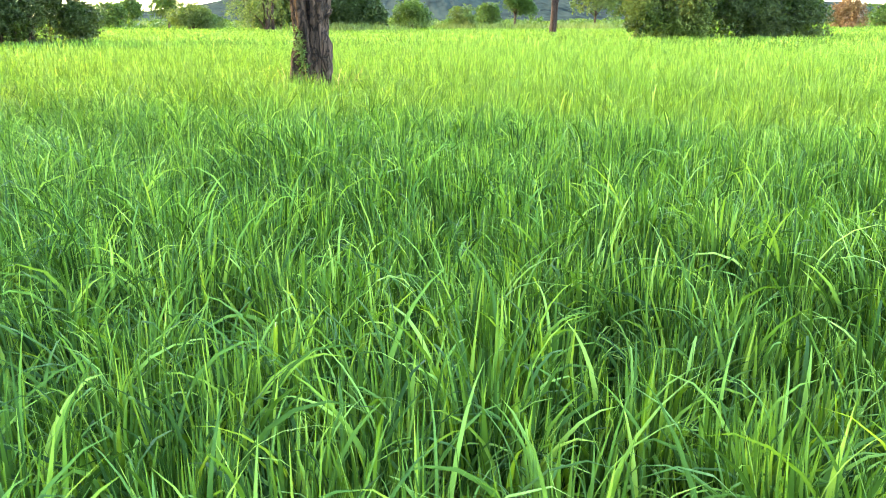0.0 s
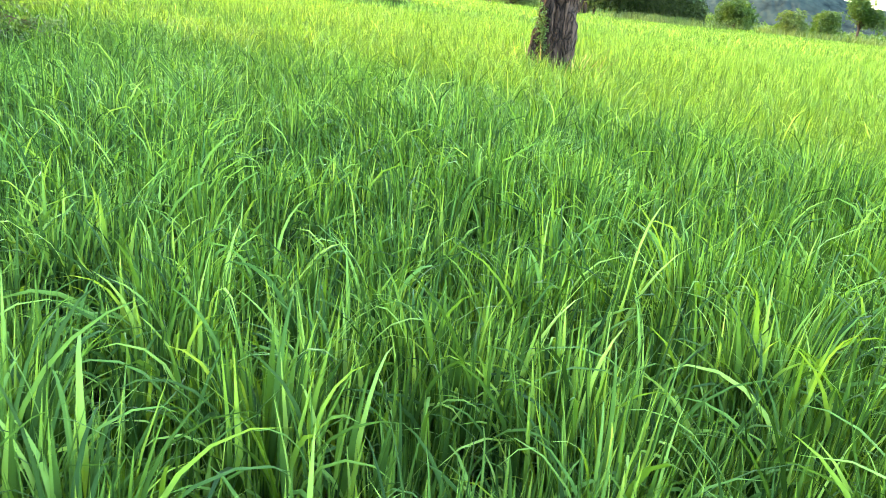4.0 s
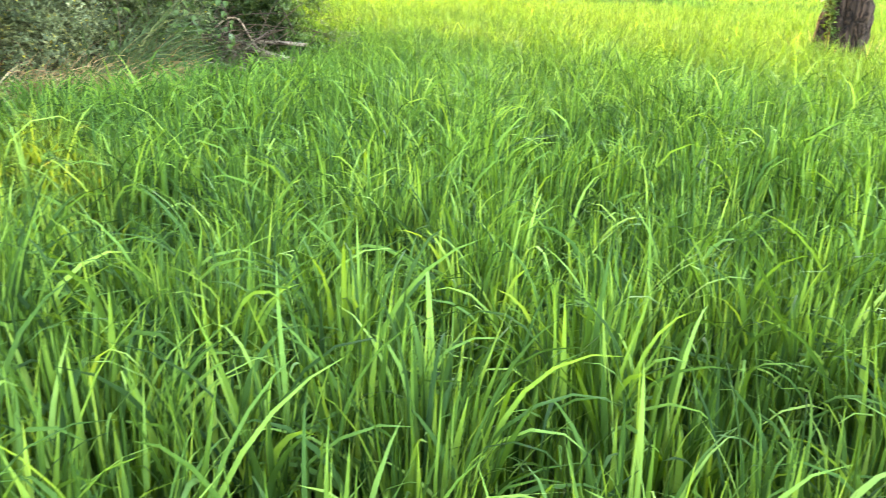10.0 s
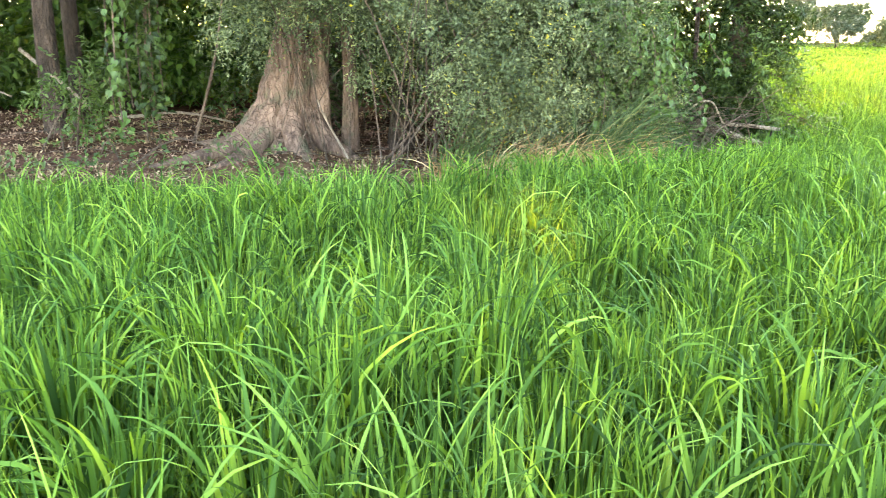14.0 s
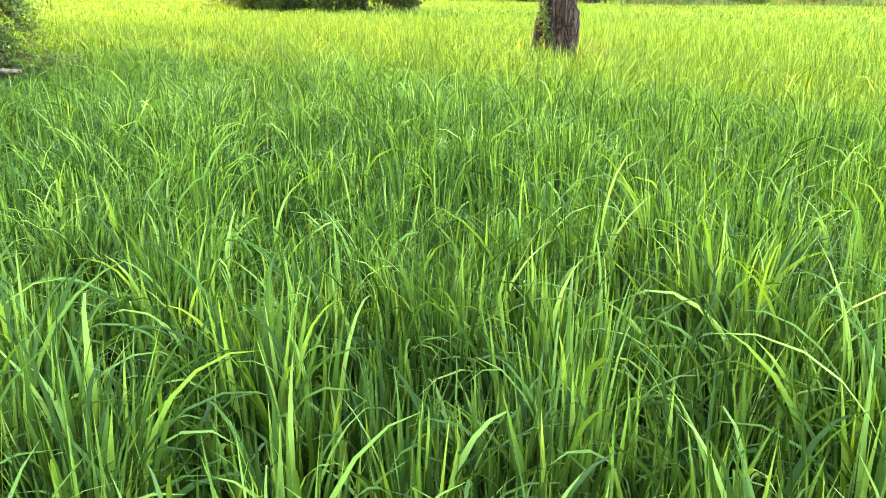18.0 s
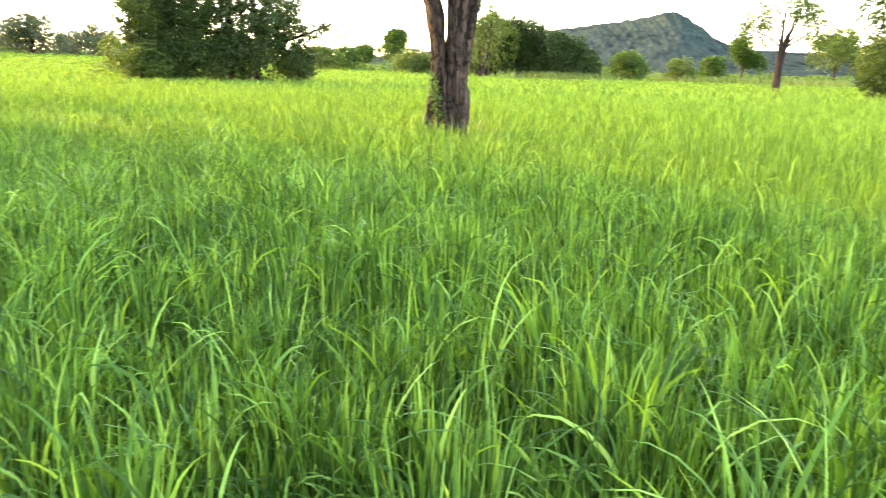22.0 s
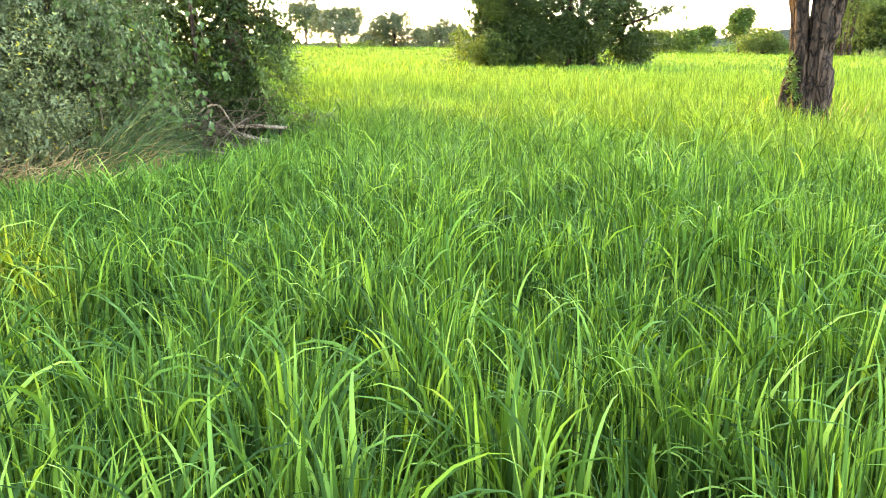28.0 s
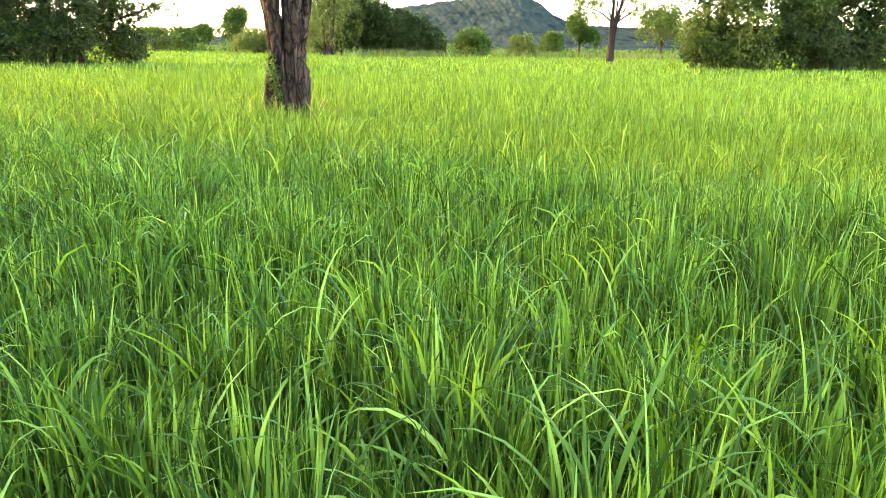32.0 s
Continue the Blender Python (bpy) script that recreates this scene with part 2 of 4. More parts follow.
def tube(points, radii, sides=8, wobble=0.0, lobes=0, cap=True):
    """A swept limb through points with radii, as quads."""
    p, r = np.array(points, float), np.array(radii, float)
    fine = np.linspace(0, len(p) - 1, (len(p) - 1) * 3 + 1)
    base = np.arange(len(p))
    p = np.stack([np.interp(fine, base, p[:, k]) for k in range(3)], 1)
    r = np.interp(fine, base, r)
    p[1:-1] = (p[:-2] + 2 * p[1:-1] + p[2:]) / 4
    tan = unit(np.gradient(p, axis=0))
    ref = np.where(np.abs(tan[:, 2:]) > 0.9, [[1.0, 0, 0]], [[0, 0, 1.0]])
    u = unit(np.cross(tan, ref))
    w = np.cross(tan, u)
    a = np.linspace(0, 2 * np.pi, sides, endpoint=False)
    rr = r[:, None] * (1 + wobble * rng.normal(size=(len(p), sides)))
    if lobes:
        rr = rr * (1 + 0.16 * np.cos(lobes * a + rng.uniform(0, 6)))
    v = p[:, None] + rr[..., None] * (np.cos(a)[None, :, None] * u[:, None] + np.sin(a)[None, :, None] * w[:, None])
    n = len(p)
    i, j = np.meshgrid(np.arange(n - 1), np.arange(sides), indexing="ij")
    q = np.stack([i * sides + j, i * sides + (j + 1) % sides, (i + 1) * sides + (j + 1) % sides, (i + 1) * sides + j], -1).reshape(-1, 4)
    v = v.reshape(-1, 3)
    if cap:
        for ring in (0, n - 1):
            c = len(v)
            v = np.vstack([v, p[ring]])
            k = np.arange(0, sides, 2)
            q = np.vstack([q, np.stack([ring * sides + k, ring * sides + (k + 1) % sides, ring * sides + (k + 2) % sides, np.full(len(k), c)], -1)])
    return v, q


def column(at, profile, sides=48, rings=40, lobes=((3, 0.12),), squash=(1.0, 1.0), rough=0.02, lean=(0, 0), twist=0.0):
    """A standing trunk whose outline swells and folds: profile is (height, radius) pairs."""
    hs, rs = zip(*profile)
    z = np.linspace(hs[0], hs[-1], rings)
    r = np.interp(z, hs, rs)
    a = np.linspace(0, 2 * np.pi, sides, endpoint=False)
    aa = a[None] + twist * (z - z[0])[:, None]
    rr = np.repeat(r[:, None], sides, 1)
    for k, amount in lobes:
        fade = np.interp(z, (hs[0], hs[-1]), (1.0, 0.7))[:, None]
        fold = np.cos(k * aa + 1.3 * k) if amount > 0 else 1.6 * np.abs(np.cos(k * aa / 2 + 0.9 * k + 0.4 * np.sin(2.2 * z)[:, None])) - 1
        rr = rr * (1 + abs(amount) * fade * fold)
    grain = rng.normal(size=(rings, sides))
    grain = (grain + np.roll(grain, 1, 0) + np.roll(grain, 2, 0) + np.roll(grain, 3, 0)) / 2
    rr = rr * (1 + rough * grain)
    x = at[0] + lean[0] * (z - z[0])[:, None] + rr * np.cos(a) * squash[0]
    y = at[1] + lean[1] * (z - z[0])[:, None] + rr * np.sin(a) * squash[1]
    v = np.stack([x, y, np.repeat((at[2] + z)[:, None], sides, 1)], -1).reshape(-1, 3)
    i, j = np.meshgrid(np.arange(rings - 1), np.arange(sides), indexing="ij")
    q = np.stack([i * sides + j, i * sides + (j + 1) % sides, (i + 1) * sides + (j + 1) % sides, (i + 1) * sides + j], -1).reshape(-1, 4)
    return v, q


def blades(base, az, length, width, tilt, bend, segs=4, power=1.8, twist=0.6, fold=False):
    """Long pointed leaves that rise from base and arch over."""
    n = len(base)
    s = np.linspace(0, 1, segs + 1)
    th = tilt[:, None] + bend[:, None] * s[None] ** power
    swing = az[:, None] + rng.normal(0, 0.25, n)[:, None] * s[None]
    d = np.stack([np.sin(th) * np.cos(swing), np.sin(th) * np.sin(swing), np.cos(th)], -1)
    step = (d[:, 1:] + d[:, :-1]) / 2 * (length / segs)[:, None, None]
    mid = np.concatenate([np.zeros((n, 1, 3)), np.cumsum(step, 1)], 1) + base[:, None]
    flat = np.stack([-np.sin(swing), np.cos(swing), 0 * swing], -1)
    up = np.cross(d, flat)
    tw = (rng.normal(0, twist, n)[:, None] + rng.normal(0, 0.5, n)[:, None] * s[None])[..., None]
    side = flat * np.cos(tw) + up * np.sin(tw)
    wid = (0.55 + 0.45 * np.minimum(1, s / 0.3)) * (1 - s**2.6) + 0.012
    half = side * (wid[None] * width[:, None] / 2)[..., None]
    k = np.arange(segs)
    if fold:
        keel = np.cross(d, side) * (wid[None] * width[:, None] * 0.13)[..., None]
        v = np.stack([mid - half, mid + keel, mid + half], 2)
        one = np.concatenate([np.stack([3 * k, 3 * k + 1, 3 * k + 4, 3 * k + 3], -1), np.stack([3 * k + 1, 3 * k + 2, 3 * k + 5, 3 * k + 4], -1)])
        per = 3 * (segs + 1)
    else:
        v = np.stack([mid - half, mid + half], 2)
        one = np.stack([2 * k, 2 * k + 1, 2 * k + 3, 2 * k + 2], -1)
        per = 2 * (segs + 1)
    q = (one[None] + (np.arange(n) * per)[:, None, None]).reshape(-1, 4)
    return v.reshape(-1, 3), q


GAPS = [((-2.3, 1.95, 0.6), 0.42), ((-2.7, 2.2, 0.6), 0.25), ((-1.58, 2.75, 0.55), 0.16), ((-1.08, 2.52, 0.55), 0.12), ((-2.0, 2.25, 0.55), 0.2),
        ((-8.0, 7.0, 1.6), 0.7), ((-6.2, 3.2, 2.2), 0.15), ((-6.0, 4.3, 2.0), 0.12), ((-6.4, 1.9, 2.0), 0.12)]


def clear_of_gaps(p):
    """Where leaves stand clear of the openings in the grove through which the sun comes."""
    ok = np.ones(p.shape[:-1], bool)
    ray = np.array(TO_SUN)
    for at, r in GAPS:
        d = p - at
        along = (d * ray).sum(-1)
        away = np.linalg.norm(d - along[..., None] * ray, axis=-1)
        ok &= (away > r) | (along < 1.6)
    return ok


def sprays(org, way, reach, leaves, size, wide=0.5, droop=0.3, spread=0.9, fold=0.15):
    """Twigs of leaves: from each org along way, with leaves to both sides, each a folded four-cornered leaf."""
    n = len(org)
    t = (np.arange(leaves) + 0.6) / leaves
    reach = np.broadcast_to(reach, n)[:, None, None]
    pos = org[:, None] + way[:, None] * reach * t[None, :, None]
    pos[..., 2] -= droop * reach[..., 0] * t[None] ** 2
    side = unit(np.cross(way, rng.normal(size=(n, 3))))[:, None]
    sign = np.where(np.arange(leaves) % 2, 1.0, -1.0)[None, :, None]
    d = unit(0.5 * way[:, None] + sign * side * spread + rng.normal(0, 0.35, (n, leaves, 3)) - [0, 0, 0.5 * droop])
    nor = unit(rng.normal(0, 0.5, (n, leaves, 3)) + [0, 0, 1])
    w = unit(np.cross(d, nor))
    nor = np.cross(w, d)
    ln = (size * rng.uniform(0.65, 1.25, (n, leaves)))[..., None]
    m = pos + d * ln * 0.45
    v = np.stack([pos, m + w * ln * wide / 2 + nor * ln * fold, pos + d * ln - [0, 0, 0.04] * ln, m - w * ln * wide / 2 + nor * ln * fold], 2)
    return v.reshape(-1, 3), np.arange(n * leaves * 4).reshape(-1, 4)


def open_up(geo, at):
    """The same leaves without those that stand in a gap."""
    v = geo[0].reshape(-1, 4, 3)
    v = v[clear_of_gaps(v.mean(1) + at)]
    return v.reshape(-1, 3), np.arange(len(v) * 4).reshape(-1, 4)


def in_blobs(blobs, count, shell=0.6):
    """Points in ellipsoids (x, y, z, rx, ry, rz), more of them near the outside, and the way outwards."""
    vol = np.array([b[3] * b[4] + b[4] * b[5] + b[3] * b[5] for b in blobs])
    pick = rng.choice(len(blobs), count, p=vol / vol.sum())
    b = np.array(blobs, float)[pick]
    d = unit(rng.normal(size=(count, 3)))
    lump = 1 + 0.16 * np.sin(5 * d[:, 0] + 3 * pick) * np.cos(4 * d[:, 1] + pick) + 0.1 * np.sin(9 * d[:, 2] + pick)
    r = (shell + (1 - shell) * rng.random(count) ** 0.7) * lump
    return b[:, :3] + d * r[:, None] * b[:, 3:], d


def crown_geo(blobs, count, leaves, reach, size, wide=0.5, droop=0.4, shell=0.6):
    org, out = in_blobs(blobs, count, shell)
    way = unit(out + rng.normal(0, 0.7, (count, 3)) + [0, 0, -0.1])
    return sprays(org, way, reach * rng.uniform(0.6, 1.2, count), leaves, size, wide, droop)


def spot(bearing, far):
    return 1.2 + far * math.sin(radians(bearing)), 0.8 + far * math.cos(radians(bearing))


def level(elev, far):
    return 1.53 + far * math.tan(radians(elev))


# ---- the ground ----
GROVE = np.array([(-7.5, -14), (-6.2, -5), (-5.5, -1.7), (-5.1, -0.8), (-4.75, -0.1), (-4.4, 0.75), (-4.15, 1.5), (-4.15, 2.3), (-4.55, 3.2), (-4.7, 4.1),
                  (-5.3, 5.5), (-6.0, 6.5), (-7.2, 7.4), (-9.0, 8.2), (-14, 8.6), (-26, 8), (-30, -14)])


def to_grove(x, y):
    """Metres to the grove's edge, negative inside it."""
    x, y = np.asarray(x, float), np.asarray(y, float)
    best, inside = np.full(x.shape, 1e9), np.zeros(x.shape, bool)
    for (ax, ay), (bx, by) in zip(GROVE, np.roll(GROVE, -1, 0)):
        ex, ey = bx - ax, by - ay
        k = np.clip(((x - ax) * ex + (y - ay) * ey) / (ex * ex + ey * ey), 0, 1)
        best = np.minimum(best, np.hypot(x - ax - k * ex, y - ay - k * ey))
        cross = ((ay > y) != (by > y)) & (x < ex * (y - ay) / (ey + 1e-12) + ax)
        inside ^= cross
    return np.where(inside, -best, best)


def wave(x, y, s):
    return np.sin(x * s + 1.7) * np.cos(y * s * 0.83 + 0.6) + 0.5 * np.sin(x * s * 2.3 + y * s * 1.9)


def ground_z(x, y):
    bank = np.clip(-to_grove(x, y) / 0.7 + 0.2, 0, 1)
    far = np.clip((np.hypot(x, y) - 24) / 40, 0, 1)
    far = far * far * (3 - 2 * far)
    left = np.clip((np.hypot(x, y) - 60) / 90, 0, 1) * np.clip((-x - 0.35 * y) / (np.abs(x) + np.abs(y) + 1), 0, 0.35) / 0.35
    return 1.25 * left + 0.30 * bank * bank * (3 - 2 * bank) + 0.04 * bank * wave(x, y, 2.4) + 0.42 * far + 0.01 * wave(x, y, 3.0) * (1 - far)


def axis(lo, hi, fine, reach):
    a = list(np.arange(lo, hi, fine))
    step, left, right = fine, lo, hi
    while right < reach:
        a += [right]
        step *= 1.16
        right += step
    step = fine
    while left > -reach:
        step *= 1.16
        left -= step
        a = [left] + a
    return np.array(a)


gx, gy = axis(-12, 0, 0.2, 3000), axis(-4, 9, 0.2, 3000)
X, Y = np.meshgrid(gx, gy, indexing="ij")
gv = np.stack([X, Y, ground_z(X, Y)], -1).reshape(-1, 3)
i, j = np.meshgrid(np.arange(len(gx) - 1), np.arange(len(gy) - 1), indexing="ij")
gq = np.stack([i * len(gy) + j, (i + 1) * len(gy) + j, (i + 1) * len(gy) + j + 1, i * len(gy) + j + 1], -1).reshape(-1, 4)
ground = new("ground", quick_mesh("ground", gv, gq, SOIL, True))
tagged(ground, "wet paddy soil and level green rice land reaching the horizon", "ground", kind="structure")

# the wooded hill on the horizon
HILL_AT = [(-75, 0.5), (-45, 0.35), (-30, 0.2), (-22, 0.42), (-18, 0.75), (-12, 1.9), (-8.6, 2.6), (-7.5, 2.75), (-5, 3.1), (-2.3, 3.5), (-0.3, 4.0), (0.7, 3.95), (1.9, 3.2),
           (3.1, 2.3), (4.6, 1.7), (5.8, 1.6), (8, 1.5), (12, 1.35), (18, 1.7), (24, 1.25), (29, 0.9), (36, 0.6), (70, 0.5)]
bs = np.concatenate([np.linspace(-75, -26, 90), np.linspace(-25.5, -13, 110), np.linspace(-12.9, 8.9, 380), np.linspace(9, 32, 160), np.linspace(33, 70, 60)])
rs = np.linspace(480, 1000, 90)
B, R = np.meshgrid(bs, rs, indexing="ij")
peak = np.interp(B, *zip(*HILL_AT))
rise = np.clip((R - 480) / 420, 0, 1)
rise = rise**1.25 * (1 - 0.5 * np.clip((R - 900) / 100, 0, 1))
crag = 1 + 0.02 * wave(B * 2.0, R * 0.02, 1.3) + 0.008 * wave(B * 7, R * 0.05, 1.1)
H = 900 * np.tan(np.radians(peak)) * rise * crag
rough = rng.random(H.shape)
rough = (rough + np.roll(rough, 1, 1)) / 2
for k in (1, 2):
    rough = (rough + np.roll(rough, k, 0)) / 2
H = H + 1.6 * (rough - 0.5) * np.clip(rise * 4, 0, 1)
hv = np.stack([1.2 + R * np.sin(np.radians(B)), 0.8 + R * np.cos(np.radians(B)), H + 0.4], -1).reshape(-1, 3)
i, j = np.meshgrid(np.arange(len(bs) - 1), np.arange(len(rs) - 1), indexing="ij")
hq = np.stack([i * len(rs) + j, i * len(rs) + j + 1, (i + 1) * len(rs) + j + 1, (i + 1) * len(rs) + j], -1).reshape(-1, 4)
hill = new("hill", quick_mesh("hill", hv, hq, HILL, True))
tagged(hill, "distant forested hill, its green dulled by painted haze, with a rocky rounded top", "hill", kind="structure")


# ---- the rice ----
def scatter(count_per_m2, near, far, b0, b1):
    """Points in a fan round the place where the camera stands."""
    area = math.pi * (far**2 - near**2) * (b1 - b0) / 360
    n = int(area * count_per_m2)
    r = np.sqrt(rng.uniform(near**2, far**2, n))
    b = np.radians(rng.uniform(b0, b1, n))
    x, y = 1.1 + r * np.sin(b), 0.7 + r * np.cos(b)
    ok = (to_grove(x, y) > 0.12) & (np.hypot(x + 1.86, (y - 12.3)) > 0.3)
    return x[ok], y[ok]


def rice(count, near, far, b0, b1, per, wide, segs, over_segs=None, fold=False, arch=0.4, sway=0.09, low=0.17, even=0.8):
    """Tufts of pointed leaves that stand up and fan out, of which many arch over and hang."""
    x, y = scatter(count, near, far, b0, b1)
    tall = np.repeat(rng.uniform(even, 1.1, len(x)), per)
    lean = np.repeat(rng.uniform(0, 2 * np.pi, len(x)), per)
    x, y = np.repeat(x, per), np.repeat(y, per)
    n = len(x)
    az = rng.uniform(0, 2 * np.pi, n)
    off = 0.085 * np.sqrt(rng.random(n))
    x, y = x + off * np.cos(az), y + off * np.sin(az)
    z = ground_z(x, y)
    want = np.maximum(0.70 - z * (z > 0.05), 0.25) * (1 + 0.07 * wave(x, y, 0.9) + 0.06 * wave(x, y, 3.3)) * (0.8 + 0.2 * np.clip(to_grove(x, y) / 1.3, 0, 1)) * tall
    over = rng.random(n) < arch * (0.35 + 1.0 * np.clip(1.25 - to_grove(x, y) / 7, 0, 1))
    out = []
    for pick, k in ((~over, segs), (over, over_segs or segs)):
        m = int(pick.sum())
        if not m:
            continue
        if pick is over:
            rise = rng.uniform(0.3, 0.62, m)
            length, tilt = want[pick] * rng.uniform(0.42, 0.72, m), np.abs(rng.normal(0.12, 0.09, m))
            bend, power = rng.uniform(0.7, 2.5, m), rng.uniform(1.4, 2.6, m)[:, None]
            way = az[pick] + 0.5 * np.sin(lean[pick] - az[pick])
        else:
            rise = low + 0.45 * (1 - low) * rng.random(m)
            length, tilt = want[pick] * (1.0 - rise) * rng.uniform(0.7, 1.1, m), np.abs(rng.normal(0.04, sway, m))
            bend, power = 0.34 * rng.random(m) ** 1.4, 1.8
            way = az[pick]
        base = np.stack([x[pick], y[pick], z[pick] + rise * want[pick] - 0.01], 1)
        out.append(blades(base, way, length, wide * rng.uniform(0.55, 1.3, m) * (0.75 if pick is over else 1.0), tilt, bend, k, power, 0.7, fold))
    return joined(out)


crop = joined([
    rice(60, 0.0, 2.9, -114, 40, 48, 0.0168, 3, 7, True, 0.36),
    rice(54, 2.9, 6.0, -112, 40, 42, 0.0152, 2, 5, arch=0.36),
    rice(46, 6.0, 12.5, -112, 40, 26, 0.0135, 1, 3, arch=0.26, sway=0.14),
    rice(42, 12.5, 28, -62, 40, 5, 0.015, 1, 2, arch=0.4, sway=0.3, low=0.55, even=0.93),
    rice(30, 12.5, 28, -62, 40, 4, 0.022, 1, arch=0.0, sway=0.2, even=0.75),
    rice(18, 28, 72, -62, 38, 2, 0.045, 1, arch=0.0, sway=0.5, low=0.5, even=0.93),
    rice(2, 72, 150, -60, 36, 2, 0.19, 1, arch=0.0),
    rice(22, 0.0, 9.0, 40, 246, 6, 0.03, 2, 3, arch=0.3),
])
rice_crop = new("rice_crop", quick_mesh("rice_crop", *crop, RICE, True))
tagged(rice_crop, "dense knee-high young rice with long arching bright green leaves", "rice plants", kind="stuff")


# ---- the old tree in the field ----
def old_tree():
    at = (-1.82, 12.3, 0.0)
    tree = thing("old_tree", at, "old multi-stemmed tree trunk with furrowed brown bark in the rice", "tree")
    core = [(-0.1, 0.22), (0.6, 0.17), (1.3, 0.12), (1.9, 0.11), (2.7, 0.13)]
    part("trunk", column((0, 0, 0), core, 96, 60, ((5, -0.2), (11, -0.1)), (1.0, 0.85), 0.04, (0.02, 0.0), 0.3), BARK, tree, smooth=True)
    for k in range(9):
        a = 2 * math.pi * k / 9 + rng.uniform(-0.22, 0.22)
        r, turn = rng.uniform(0.055, 0.11), rng.uniform(-0.4, 0.4)
        pts, rad = [], []
        for z, out, k2 in ((-0.1, 0.32, 1.25), (0.3, 0.235, 1.15), (0.6, 0.19, 1.05), (0.95, 0.165, 1.05), (1.3, 0.165, 0.95), (1.6, 0.21, 0.9), (1.9, 0.27, 0.85), (2.2, 0.33, 0.78), (2.6, 0.42, 0.7), (3.4, 0.6, 0.6), (5.4, 1.1, 0.35)):
            b = a + turn * (z - 0.6) * 0.4
            pts.append((out * math.cos(b) + -0.03 * max(z - 1.0, 0) + 0.02 * min(z, 1.0) + rng.normal(0, 0.016), 0.85 * out * math.sin(b) + rng.normal(0, 0.014), z))
            rad.append(r * k2 * rng.uniform(0.88, 1.12))
        part("stem", tube(pts, rad, 16, 0.1, 5), BARK, tree, smooth=True)
    part("burl", tube([(0.2, -0.10, 0.6), (0.22, -0.12, 0.85), (0.23, -0.1, 1.1), (0.16, -0.07, 1.35)], [0.06, 0.095, 0.09, 0.05], 14, 0.1), BARK, tree, smooth=True)
    part("buttress", tube([(-0.33, -0.1, -0.1), (-0.27, -0.16, 0.4), (-0.23, -0.16, 0.8), (-0.17, -0.12, 1.2), (-0.22, -0.06, 1.7), (-0.36, 0.0, 2.5)], [0.13, 0.105, 0.095, 0.085, 0.08, 0.07], 14, 0.08, 3), BARK, tree, smooth=True)
    part("broken_twig", tube([(0.22, -0.1, 1.5), (0.31, -0.12, 1.54), (0.34, -0.12, 1.62)], [0.035, 0.022, 0.008], 7, 0.05), BARK, tree, smooth=True)
    z = rng.uniform(0.75, 1.35, 90)
    org = np.stack([-0.11 - 0.10 * (z - 0.75) + rng.normal(0, 0.03, 90), np.full(90, -0.27) + rng.normal(0, 0.02, 90), z], 1)
    part("climber", sprays(org, unit(rng.normal(size=(90, 3)) + [0, -0.6, 0.2]), 0.06, 4, 0.05, 0.6), VINE, tree, "small green creeper up the bark")
    blobs = [(-1.6, 0.2, 6.2, 1.3, 1.2, 0.9), (1.2, 0.5, 6.6, 1.4, 1.3, 1.0), (0, -0.6, 7.2, 1.4, 1.3, 1.0)]
    part("crown", crown_geo(blobs, 700, 6, 0.6, 0.16, 0.5), MID, tree)
    n = 46
    az = rng.uniform(0, 6.28, n)
    rr = rng.uniform(0.38, 0.6, n)
    base = np.stack([rr * np.cos(az), rr * np.sin(az), np.zeros(n)], 1)
    part("dry_grass", blades(base, az, rng.uniform(0.6, 0.95, n), np.full(n, 0.012), rng.uniform(0.02, 0.25, n), rng.uniform(0.1, 0.9, n), 4), STRAW, tree, "dry grass stalks round the foot")


old_tree()


